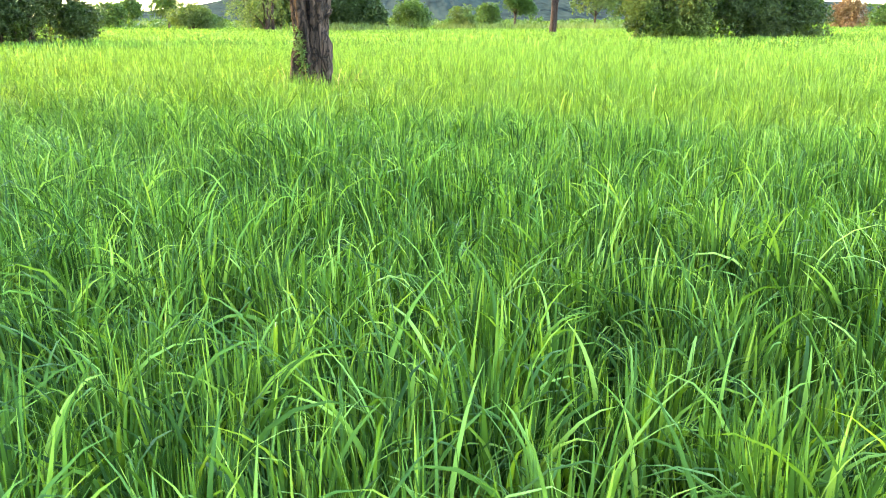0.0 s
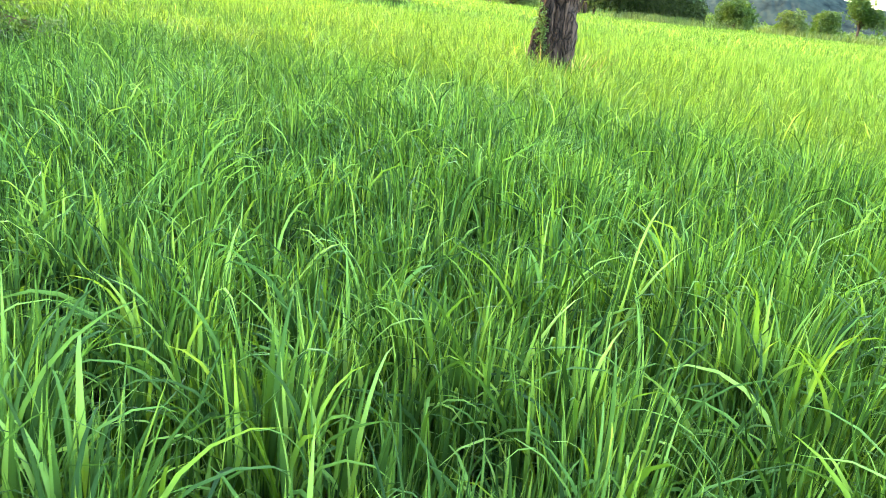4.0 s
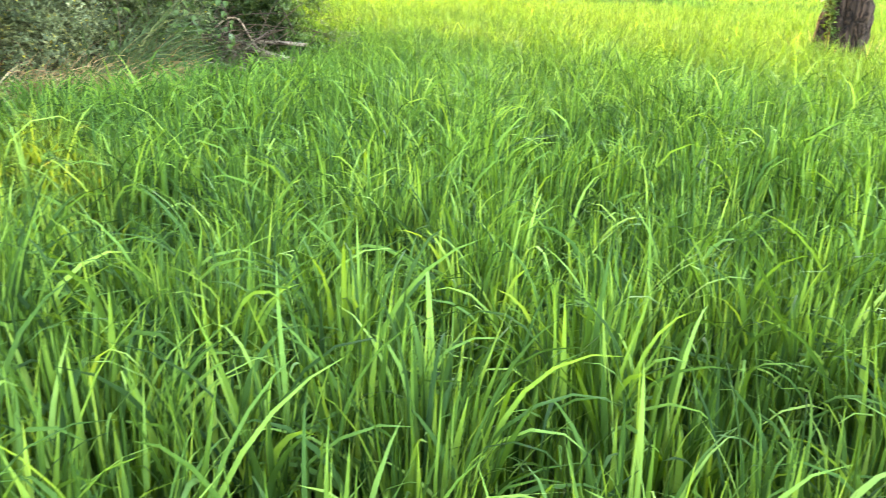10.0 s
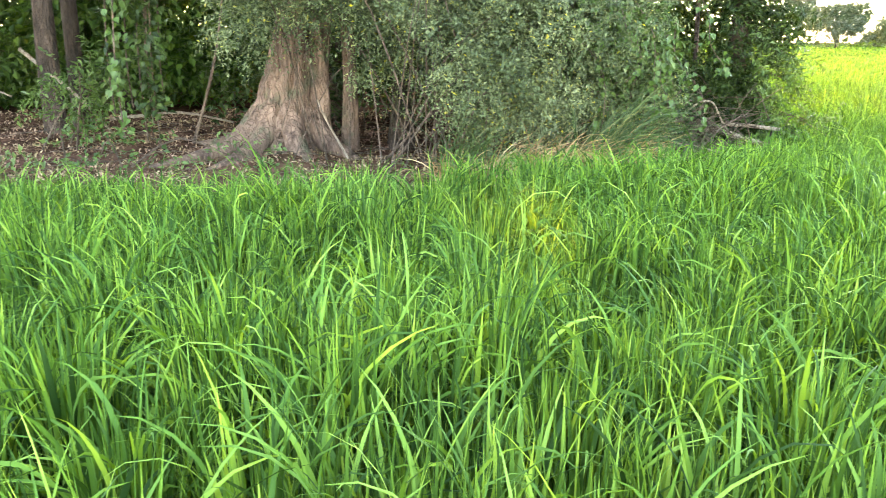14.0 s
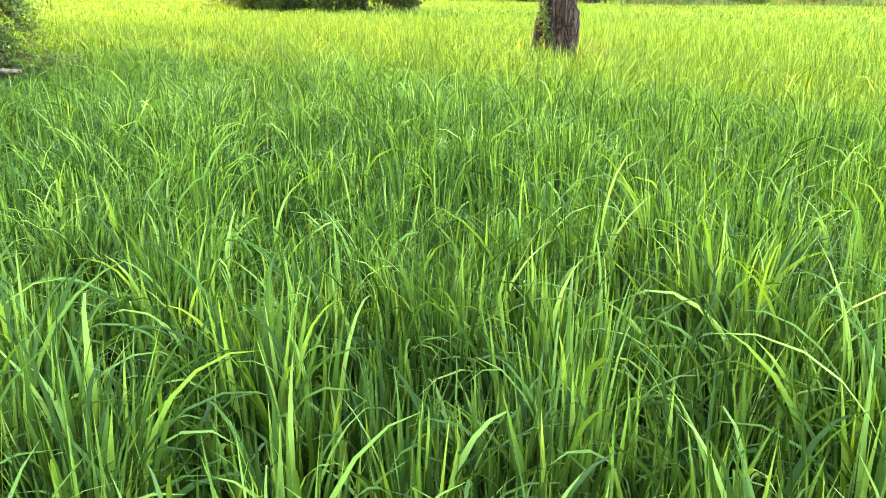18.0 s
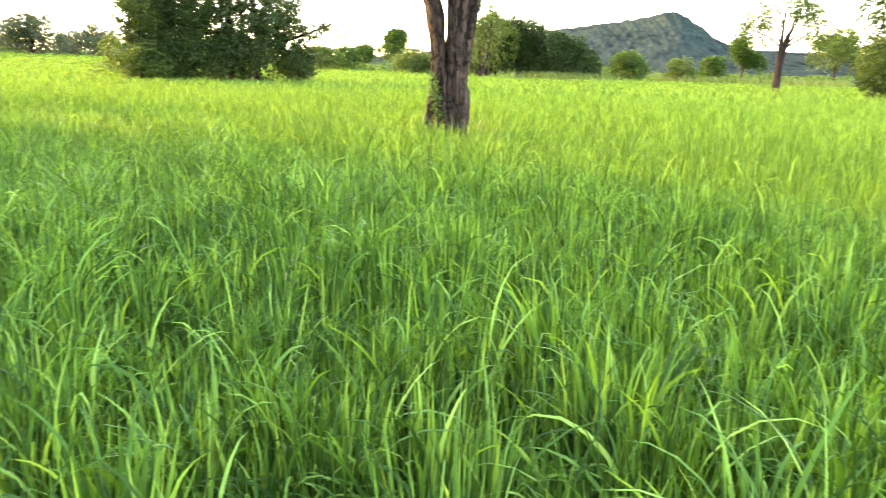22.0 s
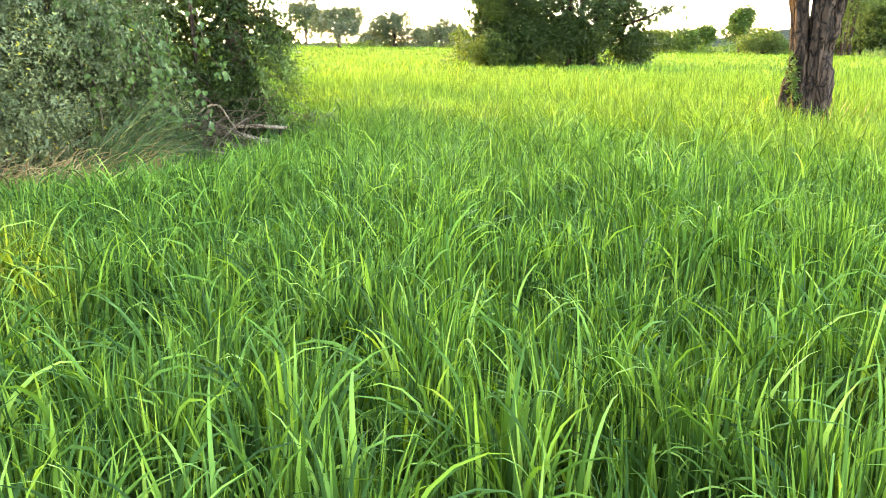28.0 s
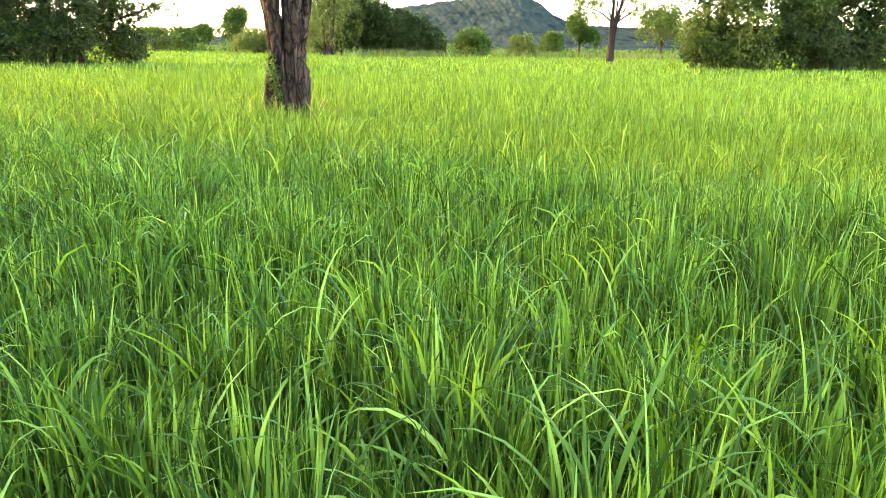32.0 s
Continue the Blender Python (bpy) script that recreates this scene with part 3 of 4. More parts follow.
# ---- trees and bushes in the distance ----
def far_plant(name, bearing, far, top, half_width, label, category, mat, count=500, size=0.3, trunk=0.2, gap=0.0, stems=1, leaves=5, group="", bark=BARK, clumps=7, base=None, sink=0.0):
    """A tree or bush by its bearing and distance, top in degrees above the eye's level, half its width in degrees."""
    x, y = spot(bearing, far)
    z = float(ground_z(np.array(x), np.array(y))) if base is None else base
    h = (level(top, far) - z) * 1.15
    w = far * math.tan(radians(half_width)) * 1.3
    plant = thing(name, (x, y, z), label, category, group)
    lo = gap * h
    blobs = []
    for k in range(clumps + 4):
        a = 2 * math.pi * k / 5 + rng.uniform(0, 1.2)
        up = rng.uniform(0, 1)
        rad = w * (0.78 - 0.35 * up) * rng.uniform(0.35, 1.1)
        cw, ch = w * rng.uniform(0.2, 0.42), (h - lo) * rng.uniform(0.12, 0.26)
        blobs.append((rad * math.cos(a), rad * math.sin(a), lo + ch * 0.8 + (h - lo - 1.7 * ch) * up, cw, cw, ch))
    blobs.append((w * rng.uniform(-0.2, 0.2), 0, h - (h - lo) * 0.32, w * 0.4, w * 0.4, (h - lo) * 0.27))
    for s in range(stems):
        a = rng.uniform(0, 6.28)
        sp = 0.0 if stems == 1 else 0.45 * w
        bx, by = sp * math.cos(a) * rng.random(), sp * math.sin(a) * rng.random()
        part("trunk", tube([(bx, by, -0.15), (bx * 1.05, by, 0.25 * h), (bx * 1.2 + 0.05 * w, by, 0.5 * h), (bx * 1.3, by * 1.2, 0.8 * h)], [trunk, trunk * 0.75, trunk * 0.55, trunk * 0.2], 8, 0.05), bark, plant, smooth=True)
    for b in blobs[: min(5, clumps)]:
        part("limb", tube([(0, 0, max(0.1, lo * 0.7)), (b[0] * 0.4, b[1] * 0.4, b[2] * 0.7), b[:3]], [trunk * 0.5, trunk * 0.3, trunk * 0.1], 6, 0.05), bark, plant, smooth=True)
    part("crown", crown_geo(blobs, count, leaves, size * 2.2, size, 0.55, 0.4, 0.55), mat, plant)
    return plant


# the thicket across the field, dense, with bare stems inside it
def clumped(blobs, each, lo=0.34, hi=0.58):
    """Smaller clumps over the outside of large ones."""
    out = []
    for b in blobs:
        for k in range(each):
            d = unit(rng.normal(size=3) + [0, -0.35, 0])
            q = rng.uniform(lo, hi)
            out.append((*(np.array(b[:3]) + d * np.array(b[3:]) * rng.uniform(0.55, 0.85)), b[3] * q, b[4] * q, b[5] * q * 0.8))
    return out


def thicket(name, blobs, at, label, mat, count, size, stems, trunk, extra=()):
    it = thing(name, at, label, "thicket")
    for x, y, h in stems:
        part("trunk", tube([(x, y, -0.2), (x + 0.1, y, h * 0.3), (x - 0.05, y + 0.1, h * 0.65), (x + 0.2, y, h)], [trunk, trunk * 0.8, trunk * 0.7, trunk * 0.3], 9, 0.05), BARK, it, smooth=True)
    part("crown", crown_geo(clumped(blobs, 7), count, 5, size * 2.0, size, 0.6, 0.4, 0.5), mat, it)
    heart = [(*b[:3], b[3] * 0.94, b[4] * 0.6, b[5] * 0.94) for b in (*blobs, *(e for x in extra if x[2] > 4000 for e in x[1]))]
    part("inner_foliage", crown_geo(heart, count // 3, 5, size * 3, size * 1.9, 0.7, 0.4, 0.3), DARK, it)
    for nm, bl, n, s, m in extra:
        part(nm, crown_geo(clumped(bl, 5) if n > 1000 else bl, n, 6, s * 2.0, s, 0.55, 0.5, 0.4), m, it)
    return it


tx, ty = spot(-31.2, 38)
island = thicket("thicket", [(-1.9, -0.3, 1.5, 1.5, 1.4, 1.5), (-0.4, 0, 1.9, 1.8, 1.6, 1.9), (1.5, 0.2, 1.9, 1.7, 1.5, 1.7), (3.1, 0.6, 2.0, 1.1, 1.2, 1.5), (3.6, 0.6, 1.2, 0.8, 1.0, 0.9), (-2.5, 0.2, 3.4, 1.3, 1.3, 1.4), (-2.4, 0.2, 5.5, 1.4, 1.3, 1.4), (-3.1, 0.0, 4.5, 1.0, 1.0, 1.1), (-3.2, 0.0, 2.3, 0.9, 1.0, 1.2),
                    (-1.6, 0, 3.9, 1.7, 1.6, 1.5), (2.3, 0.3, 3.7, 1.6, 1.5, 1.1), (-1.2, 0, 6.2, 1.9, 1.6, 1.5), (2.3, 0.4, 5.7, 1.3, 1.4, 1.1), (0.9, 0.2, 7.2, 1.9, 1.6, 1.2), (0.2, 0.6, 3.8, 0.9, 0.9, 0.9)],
        (tx, ty, 0.2), "dense green thicket with bare stems beyond the rice, painted paler on its sunlit side", DARK, 14000, 0.115,
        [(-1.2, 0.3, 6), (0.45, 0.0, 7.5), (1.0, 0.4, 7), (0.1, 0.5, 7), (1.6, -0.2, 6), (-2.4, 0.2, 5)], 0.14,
        # left side in the pale leaf colour for sun, the rest dark for shade
        [("sun_tone_foliage", [(-3.2, -0.5, 3.3, 1.1, 1.3, 1.3), (-2.6, -0.9, 1.2, 1.3, 1.0, 1.1), (-2.8, -1.0, 5.2, 1.2, 1.1, 1.3), (-3.2, -0.4, 0.8, 0.7, 0.8, 0.8)], 4600, 0.11, PALE),
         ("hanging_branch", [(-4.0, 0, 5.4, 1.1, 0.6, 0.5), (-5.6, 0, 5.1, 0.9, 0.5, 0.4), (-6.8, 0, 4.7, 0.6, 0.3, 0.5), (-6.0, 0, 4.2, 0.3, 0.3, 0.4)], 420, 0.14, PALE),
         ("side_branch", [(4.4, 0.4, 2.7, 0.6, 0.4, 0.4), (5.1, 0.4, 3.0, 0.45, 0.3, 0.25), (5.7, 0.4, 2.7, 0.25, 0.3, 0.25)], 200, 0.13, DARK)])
for pts in ([(-1.5, 0, 4.6), (-3.6, 0, 5.5), (-5.4, 0, 5.2), (-6.9, 0, 4.6)], [(2.6, 0.4, 2.0), (4.2, 0.4, 2.6), (5.2, 0.4, 3.05), (5.7, 0.4, 2.8)]):
    part("bough", tube(pts, [0.09, 0.06, 0.035, 0.015], 6, 0.05), BARK, island, smooth=True)
island.rotation_euler[2] = radians(30)
far_plant("shrub", -37.6, 50, 1.2, 1.6, "pale green sunlit shrub beside the thicket", "shrub", PALE, 420, 0.22, 0.06, stems=3, clumps=8)
far_plant("shrub", -36.6, 46, 0.3, 1.3, "low pale shrub at the thicket's foot", "shrub", PALE, 260, 0.2, 0.05, stems=3, clumps=6)

# the grove beyond the field's right side
rx, ry = spot(18.6, 43)
# pale leaf colour stands for sun on the left, dark for shade right
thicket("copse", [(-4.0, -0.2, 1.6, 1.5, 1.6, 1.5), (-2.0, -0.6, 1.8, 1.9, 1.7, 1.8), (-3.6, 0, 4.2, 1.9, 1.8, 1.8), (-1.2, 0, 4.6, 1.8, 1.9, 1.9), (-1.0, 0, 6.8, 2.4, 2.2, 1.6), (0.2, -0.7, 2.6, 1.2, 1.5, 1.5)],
        (rx, ry, 0.25), "tall copse with foliage down to the ground, coloured olive for sun and dark for shade", PALE, 9500, 0.13,
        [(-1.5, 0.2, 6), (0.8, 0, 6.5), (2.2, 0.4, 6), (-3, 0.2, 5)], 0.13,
        [("shade_tone_foliage", [(0.6, -0.3, 1.9, 1.7, 1.8, 1.9), (2.4, 0, 1.9, 1.8, 1.7, 1.8), (4.0, 0.3, 1.7, 1.4, 1.5, 1.6), (1.6, 0, 4.6, 1.9, 1.9, 1.9), (3.6, 0.2, 4.2, 1.6, 1.6, 1.8), (1.8, 0, 6.8, 2.2, 2.2, 1.6)], 8500, 0.13, DARK)])

# the wood in the middle distance
mx, my = spot(-9.6, 74)
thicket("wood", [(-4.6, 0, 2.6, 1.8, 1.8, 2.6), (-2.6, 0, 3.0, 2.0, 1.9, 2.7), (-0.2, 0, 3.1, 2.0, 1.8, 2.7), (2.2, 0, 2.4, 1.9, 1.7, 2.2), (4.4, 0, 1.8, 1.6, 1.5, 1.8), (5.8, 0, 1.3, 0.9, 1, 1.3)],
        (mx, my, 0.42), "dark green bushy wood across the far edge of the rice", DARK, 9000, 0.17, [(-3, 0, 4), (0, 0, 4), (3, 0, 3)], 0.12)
far_plant("tree", -12.9, 70, 4.9, 2.3, "tall light green tree with feathery open foliage", "tree", PALE, 1500, 0.2, 0.16, stems=2, clumps=10)

SHRUB = "scattered bushes across the far field"
for bearing, far, top, half, mat, name, lab, gap, n in [
    (-2.6, 84, 0.95, 1.55, MID, "bush", "rounded green bush on the far field bank", 0, 420),
    (1.2, 78, 0.75, 0.85, PALE, "bush", "small pale green bush on the far field bank", 0, 220),
    (3.1, 105, 0.8, 0.8, MID, "bush", "small dark green bush far across the field", 0, 220),
    (5.0, 98, 1.95, 0.95, MID, "tree", "small round-topped tree far across the field", 0.35, 320),
    (10.6, 92, 2.5, 1.7, PALE, "tree", "olive green open tree behind the bare-stemmed one", 0.3, 460),
    (12.8, 96, 1.6, 1.2, MID, "tree", "round green tree far across the field", 0.2, 300),
    (-21.4, 120, 1.1, 0.7, MID, "tree", "small tree over low scrub", 0.3, 220),
    (-19.1, 92, 2.15, 1.0, MID, "tree", "upright green tree with an uneven top", 0.2, 380),
    (-17.6, 86, 0.75, 1.5, PALE, "bush", "light green bush by the far bank", 0, 320),
    (-39.15, 150, 1.75, 1.1, HAZED, "tree", "small tree on the horizon, greyed for haze", 0.02, 300),
    (-40.7, 160, 1.4, 0.7, HAZED, "tree", "thin small tree on the horizon", 0.15, 150),
    (-42.9, 140, 2.2, 1.55, HAZED, "tree", "broad tree on the horizon, greyed for haze", 0.05, 460),
    (-46.8, 130, 2.45, 2.2, HAZED, "tree", "wide spreading tree on the horizon", 0.12, 560),
    (-49.1, 150, 3.3, 1.8, HAZED, "tree", "tall slender tree with open foliage on the horizon", 0.25, 460),
    (-44.7, 175, 0.95, 0.9, HAZED, "bush", "low bush on the horizon, greyed for haze", 0, 240),
    (-51.5, 165, 1.5, 1.2, HAZED, "bush", "bushes on the horizon, greyed for haze", 0, 260),
    (-24.3, 100, 0.75, 1.4, PALE, "bush", "pale green bush beyond the thicket", 0, 300),
    (-22.6, 108, 0.9, 1.1, MID, "bush", "low green bush beyond the thicket", 0, 260),
    (26.8, 95, 1.4, 0.9, RUSSET, "bush", "reddish brown leafy bush beyond the copse", 0, 260),
    (29.2, 110, 0.9, 1.4, MID, "bush", "green bush beyond the copse", 0, 260),
    (33.0, 110, 1.6, 1.8, MID, "tree", "leafy tree beyond the copse", 0.15, 300),
]:
    far_plant(name, bearing, far, top, half, lab, "tree" if name == "tree" else "bush", mat, int(n * 3.4), 0.0030 * far, 0.0017 * far, gap, 1 if gap else 2, group=SHRUB if name == "bush" else "trees on the horizon")

# low scrub along the far banks: too thick to count
b = rng.uniform(-62, 34, 5200)
d = rng.uniform(130, 260, 5200)
keep = np.abs(((b * 0.37) % 3) - 1.3) < 1.15
b, d = b[keep], d[keep]
top = 0.15 + 1.2 * np.abs(wave(b, b * 0.2, 0.8)) * rng.random(len(b))
b = np.concatenate([b, rng.uniform(-23, 14, 1500)])
d = np.concatenate([d, rng.uniform(96, 128, 1500)])
top = np.concatenate([top, 0.8 * rng.random(1500) * np.clip(0.5 + 0.6 * wave(b[-1500:], b[-1500:] * 0.3, 1.4), 0.1, 1.2)])
b = np.concatenate([b, rng.uniform(-58, -37, 600)])
d = np.concatenate([d, rng.uniform(200, 270, 600)])
top = np.concatenate([top, 0.8 * rng.random(600) * np.clip(0.6 + 0.5 * wave(b[-600:], b[-600:] * 0.3, 1.1), 0.2, 1.2)])
org = np.stack([1.2 + d * np.sin(np.radians(b)), 0.8 + d * np.cos(np.radians(b)), ground_z(1.2 + d * np.sin(np.radians(b)), 0.8 + d * np.cos(np.radians(b))) + np.clip(top, 0, 3.6)], 1)
scrub = new("scrub", quick_mesh("scrub", *sprays(org, unit(rng.normal(size=(len(b), 3))), 0.9, 6, 0.45, 0.6), MID))
tagged(scrub, "low green scrub along the far field banks", "scrub", kind="stuff")


# the tree with the reddish trunk
def red_tree():
    x, y = spot(7.2, 54)
    tree = thing("slender_tree", (x, y, 0.38), "slender tree with a reddish brown trunk and thin sparse leaves", "tree")
    part("trunk", tube([(0, 0, -0.2), (0.0, 0, 0.8), (0.02, 0, 1.8), (0.0, 0, 2.6), (0.05, 0, 3.6), (0.1, 0.1, 5.4)], [0.26, 0.19, 0.16, 0.15, 0.11, 0.05], 10, 0.05), REDBARK, tree, smooth=True)
    part("second_stem", tube([(0.12, 0.05, -0.2), (0.17, 0.05, 0.9), (0.22, 0.05, 2.0), (0.42, 0.1, 3.2), (0.8, 0.1, 5.2)], [0.16, 0.12, 0.11, 0.09, 0.04], 9, 0.05), REDBARK, tree, smooth=True)
    ends = [(-1.2, 0.2, 4.3), (1.5, -0.1, 4.6), (2.1, 0.2, 4.0), (-0.8, -0.4, 5.3), (1.2, 0.5, 5.7), (-2.0, 0.3, 3.9), (0.2, 0.2, 6.4), (1.0, -0.4, 5.0)]
    for ex, ey, ez in ends:
        part("branch", tube([(0.18, 0, 2.0 + 0.8 * rng.random()), (0.3 + ex * 0.45, ey * 0.5, ez * 0.84), (ex, ey, ez)], [0.08, 0.05, 0.018], 7, 0.05), REDBARK, tree, smooth=True)
    part("crown", crown_geo([(*e, 1.0, 0.8, 0.55) for e in ends] + [(-1.0, 0.1, 3.1, 0.8, 0.6, 0.35), (1.7, 0, 3.2, 0.9, 0.6, 0.35)], 1500, 5, 0.4, 0.17, 0.5, 0.5, 0.2), PALE, tree)


red_tree()

# tall grass on the far bank
n = 1500
px, py = spot(-7.4, 67)
base = np.stack([px + rng.normal(0, 2.3, n), py + rng.normal(0, 1.2, n), np.full(n, 0.42)], 1)
tuft = new("tall_grass", quick_mesh("tall_grass", *blades(base, rng.uniform(0, 6.28, n), rng.uniform(0.4, 0.95, n), np.full(n, 0.05), rng.uniform(0, 0.3, n), rng.uniform(0, 0.8, n), 2), PALE))
tagged(tuft, "patch of tall pale grass on the far bank", "grass", kind="stuff")
n = 2600
b, d = np.radians(rng.uniform(-1, 14, n)), rng.uniform(74, 82, n)
base = np.stack([1.2 + d * np.sin(b), 0.8 + d * np.cos(b), ground_z(1.2 + d * np.sin(b), 0.8 + d * np.cos(b))], 1)
bank = new("bank_grass", quick_mesh("bank_grass", *blades(base, rng.uniform(0, 6.28, n), rng.uniform(0.5, 0.9, n), np.full(n, 0.07), rng.uniform(0, 0.5, n), rng.uniform(0, 0.9, n), 2), PALE))
tagged(bank, "strip of low pale grass along the far field bank", "grass", kind="stuff")


# ---- the grove beside the field ----
def fig_tree():
    tree = thing("buttressed_tree", (-7.25, 1.52, 0.22), "large old tree with a pale fluted trunk and buttress roots", "tree")
    core = [(-0.2, 0.48), (0.25, 0.32), (0.6, 0.25), (1.2, 0.18), (2.2, 0.15), (5.5, 0.12)]
    part("trunk", column((0, 0, 0), core, 96, 60, ((4, 0.10), (6, -0.16), (13, -0.08)), (1.0, 1.0), 0.045, (0.0, 0.13), 0.25), FIGBARK, tree, smooth=True)
    for k in range(9):
        a = 2 * math.pi * k / 9 + rng.uniform(-0.2, 0.2)
        r = rng.uniform(0.10, 0.17)
        pts, rad = [], []
        for z, out, k2 in ((-0.15, 0.56, 0.9), (0.05, 0.42, 1.1), (0.3, 0.31, 1.05), (0.6, 0.25, 0.9), (1.0, 0.2, 0.76), (1.5, 0.21, 0.62), (2.2, 0.3, 0.52), (3.4, 0.5, 0.45), (5.5, 1.0, 0.3)):
            pts.append((out * math.cos(a) + rng.normal(0, 0.03), 0.13 * max(z, 0) + out * math.sin(a) + rng.normal(0, 0.03), z))
            rad.append(r * k2 * rng.uniform(0.8, 1.2))
        part("flute", tube(pts, rad, 18, 0.08, 4), FIGBARK, tree, smooth=True)
    for a, ln in [(-2.3, 1.2), (-1.5, 0.9), (-0.7, 1.3), (0.0, 0.8), (0.7, 0.75), (-2.9, 1.5), (-1.1, 1.4)]:
        c, s = math.cos(a), math.sin(a)
        part("root", tube([(0.12 * c, 0.12 * s, 0.95), (0.26 * c, 0.26 * s, 0.5), (0.55 * c, 0.55 * s, 0.18), (0.9 * ln * c, 0.9 * ln * s + 0.1, 0.08), (1.35 * ln * c + 0.1, 1.35 * ln * s, 0.0)], [0.05, 0.12, 0.11, 0.07, 0.03], 12, 0.06), FIGBARK, tree, smooth=True)
    for x, y, r in [(0.1, 0.62, 0.07), (0.0, 1.2, 0.1)]:
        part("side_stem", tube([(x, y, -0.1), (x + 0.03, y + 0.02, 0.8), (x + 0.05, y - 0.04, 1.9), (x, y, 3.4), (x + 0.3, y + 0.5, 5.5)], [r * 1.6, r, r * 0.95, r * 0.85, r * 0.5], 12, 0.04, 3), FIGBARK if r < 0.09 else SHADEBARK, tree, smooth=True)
    blobs = [(-0.6, 0, 6.7, 2.6, 2.9, 1.9), (-0.4, -2.0, 5.8, 2.0, 2.2, 1.5), (-0.6, 2.4, 5.8, 2.0, 2.2, 1.6), (-2.5, 0.5, 6.0, 2.6, 2.6, 1.7)]
    for b in blobs:
        part("limb", tube([(0, 0, 3.2), (b[0] * 0.4, b[1] * 0.4, 4.4), b[:3]], [0.2, 0.14, 0.05], 8, 0.05), FIGBARK, tree, smooth=True)
    part("crown", open_up(crown_geo(blobs, 2600, 6, 0.6, 0.2, 0.55, 0.4, 0.45), np.array(tree.location)), DARK, tree)


fig_tree()


def shade_tree(x, y, h, spread, r, count, label, bark=SHADEBARK, low=0.42, lean=(0, 0)):
    tree = thing("grove_tree", (x, y, 0.25), label, "tree", "trees of the grove")
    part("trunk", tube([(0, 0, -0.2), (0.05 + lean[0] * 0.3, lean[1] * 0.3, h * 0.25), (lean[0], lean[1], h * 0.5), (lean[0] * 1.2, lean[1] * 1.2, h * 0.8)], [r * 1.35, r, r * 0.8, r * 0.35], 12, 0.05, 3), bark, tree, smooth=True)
    blobs = [(lean[0], lean[1], h * 0.78, spread, spread, h * 0.22)]
    for k in range(4):
        a = k * 1.57 + rng.uniform(0, 0.9)
        blobs.append((lean[0] + 0.6 * spread * math.cos(a), lean[1] + 0.6 * spread * math.sin(a), h * rng.uniform(low + 0.1, 0.72), spread * 0.62, spread * 0.62, h * 0.15))
        part("limb", tube([(lean[0] * 0.8, lean[1] * 0.8, h * 0.4), (blobs[-1][0] * 0.5, blobs[-1][1] * 0.5, h * 0.5), blobs[-1][:3]], [r * 0.5, r * 0.35, r * 0.12], 7, 0.05), bark, tree, smooth=True)
    part("crown", open_up(crown_geo(blobs, count, 6, 0.6, 0.2 if count < 2000 else 0.31, 0.55, 0.4, 0.4), np.array(tree.location)), DARK, tree)


for x, y, h, s, r, c in [(-10.1, -2.05, 11.5, 2.8, 0.12, 1300), (-9.4, -1.05, 10.5, 2.4, 0.10, 900), (-9.9, -0.85, 10, 2.2, 0.08, 700), (-9.2, -1.75, 7.6, 2.0, 0.05, 500), (-12.6, -0.6, 12.5, 3.0, 0.17, 1300), (-10.6, 2.6, 11, 2.8, 0.15, 1200), (-9.0, 5.4, 7.2, 2.2, 0.14, 1100),
                         (-13.5, 5.7, 8.5, 2.8, 0.18, 1300), (-9.3, -5.6, 12, 2.9, 0.22, 1300), (-13.5, -5.0, 12.5, 3.0, 0.2, 1200), (-16.5, 1.0, 12, 3.0, 0.2, 1200), (-10, -9.5, 12, 3.2, 0.22, 1200),
                         # unseen casters behind and beyond the grove, set for shadow edge and far band
                         (-13.6, 8.0, 8.1, 2.4, 0.16, 2900), (-17.5, 8.2, 9.0, 2.8, 0.2, 3100), (-16.5, 6.4, 9, 2.8, 0.18, 2700), (-19.5, 7.2, 12, 3.2, 0.24, 3500), (-21.0, 5.0, 14, 3.4, 0.26, 3100), (-25.1, 16.6, 9.5, 0.95, 0.14, 1500)]:
    shade_tree(x, y, h, s, r, c, "grove tree with a rough brown trunk and a dense unseen crown for shade")


def bush(name, label, blobs, at, mat, count, leaves, size, reach, branches, wide=0.5, droop=0.5, shell=0.55, category="bush"):
    it = thing(name, at, label, category)
    for k in range(branches):
        b = blobs[k % len(blobs)]
        d = unit(rng.normal(size=3) + [0.3, 0, 0.3])
        e = np.array(b[:3]) + d * np.array(b[3:]) * 0.75
        f = np.array([rng.normal(0, 0.3), rng.normal(0, 0.3), 0.0])
        r = rng.uniform(0.006, 0.013)
        part("branch", tube([f, f * 0.5 + e * 0.45 + [0, 0, 0.35], e], [r, r * 0.8, r * 0.3], 5, 0.05), TWIGBARK, it, smooth=True)
    clumps = []
    for b in blobs:
        for k in range(9):
            d = unit(rng.normal(size=3))
            q = rng.uniform(0.26, 0.46)
            clumps.append((*(np.array(b[:3]) + d * np.array(b[3:]) * 0.72), b[3] * q, b[4] * q, b[5] * q * 0.8))
    org, out = in_blobs(blobs + clumps, count, shell)
    way = unit(out + rng.normal(0, 0.7, (count, 3)) + [0, 0, -0.1])
    part("foliage", open_up(sprays(org, way, reach * rng.uniform(0.6, 1.2, count), leaves, size, wide, droop), np.array(at)), mat, it)
    return it


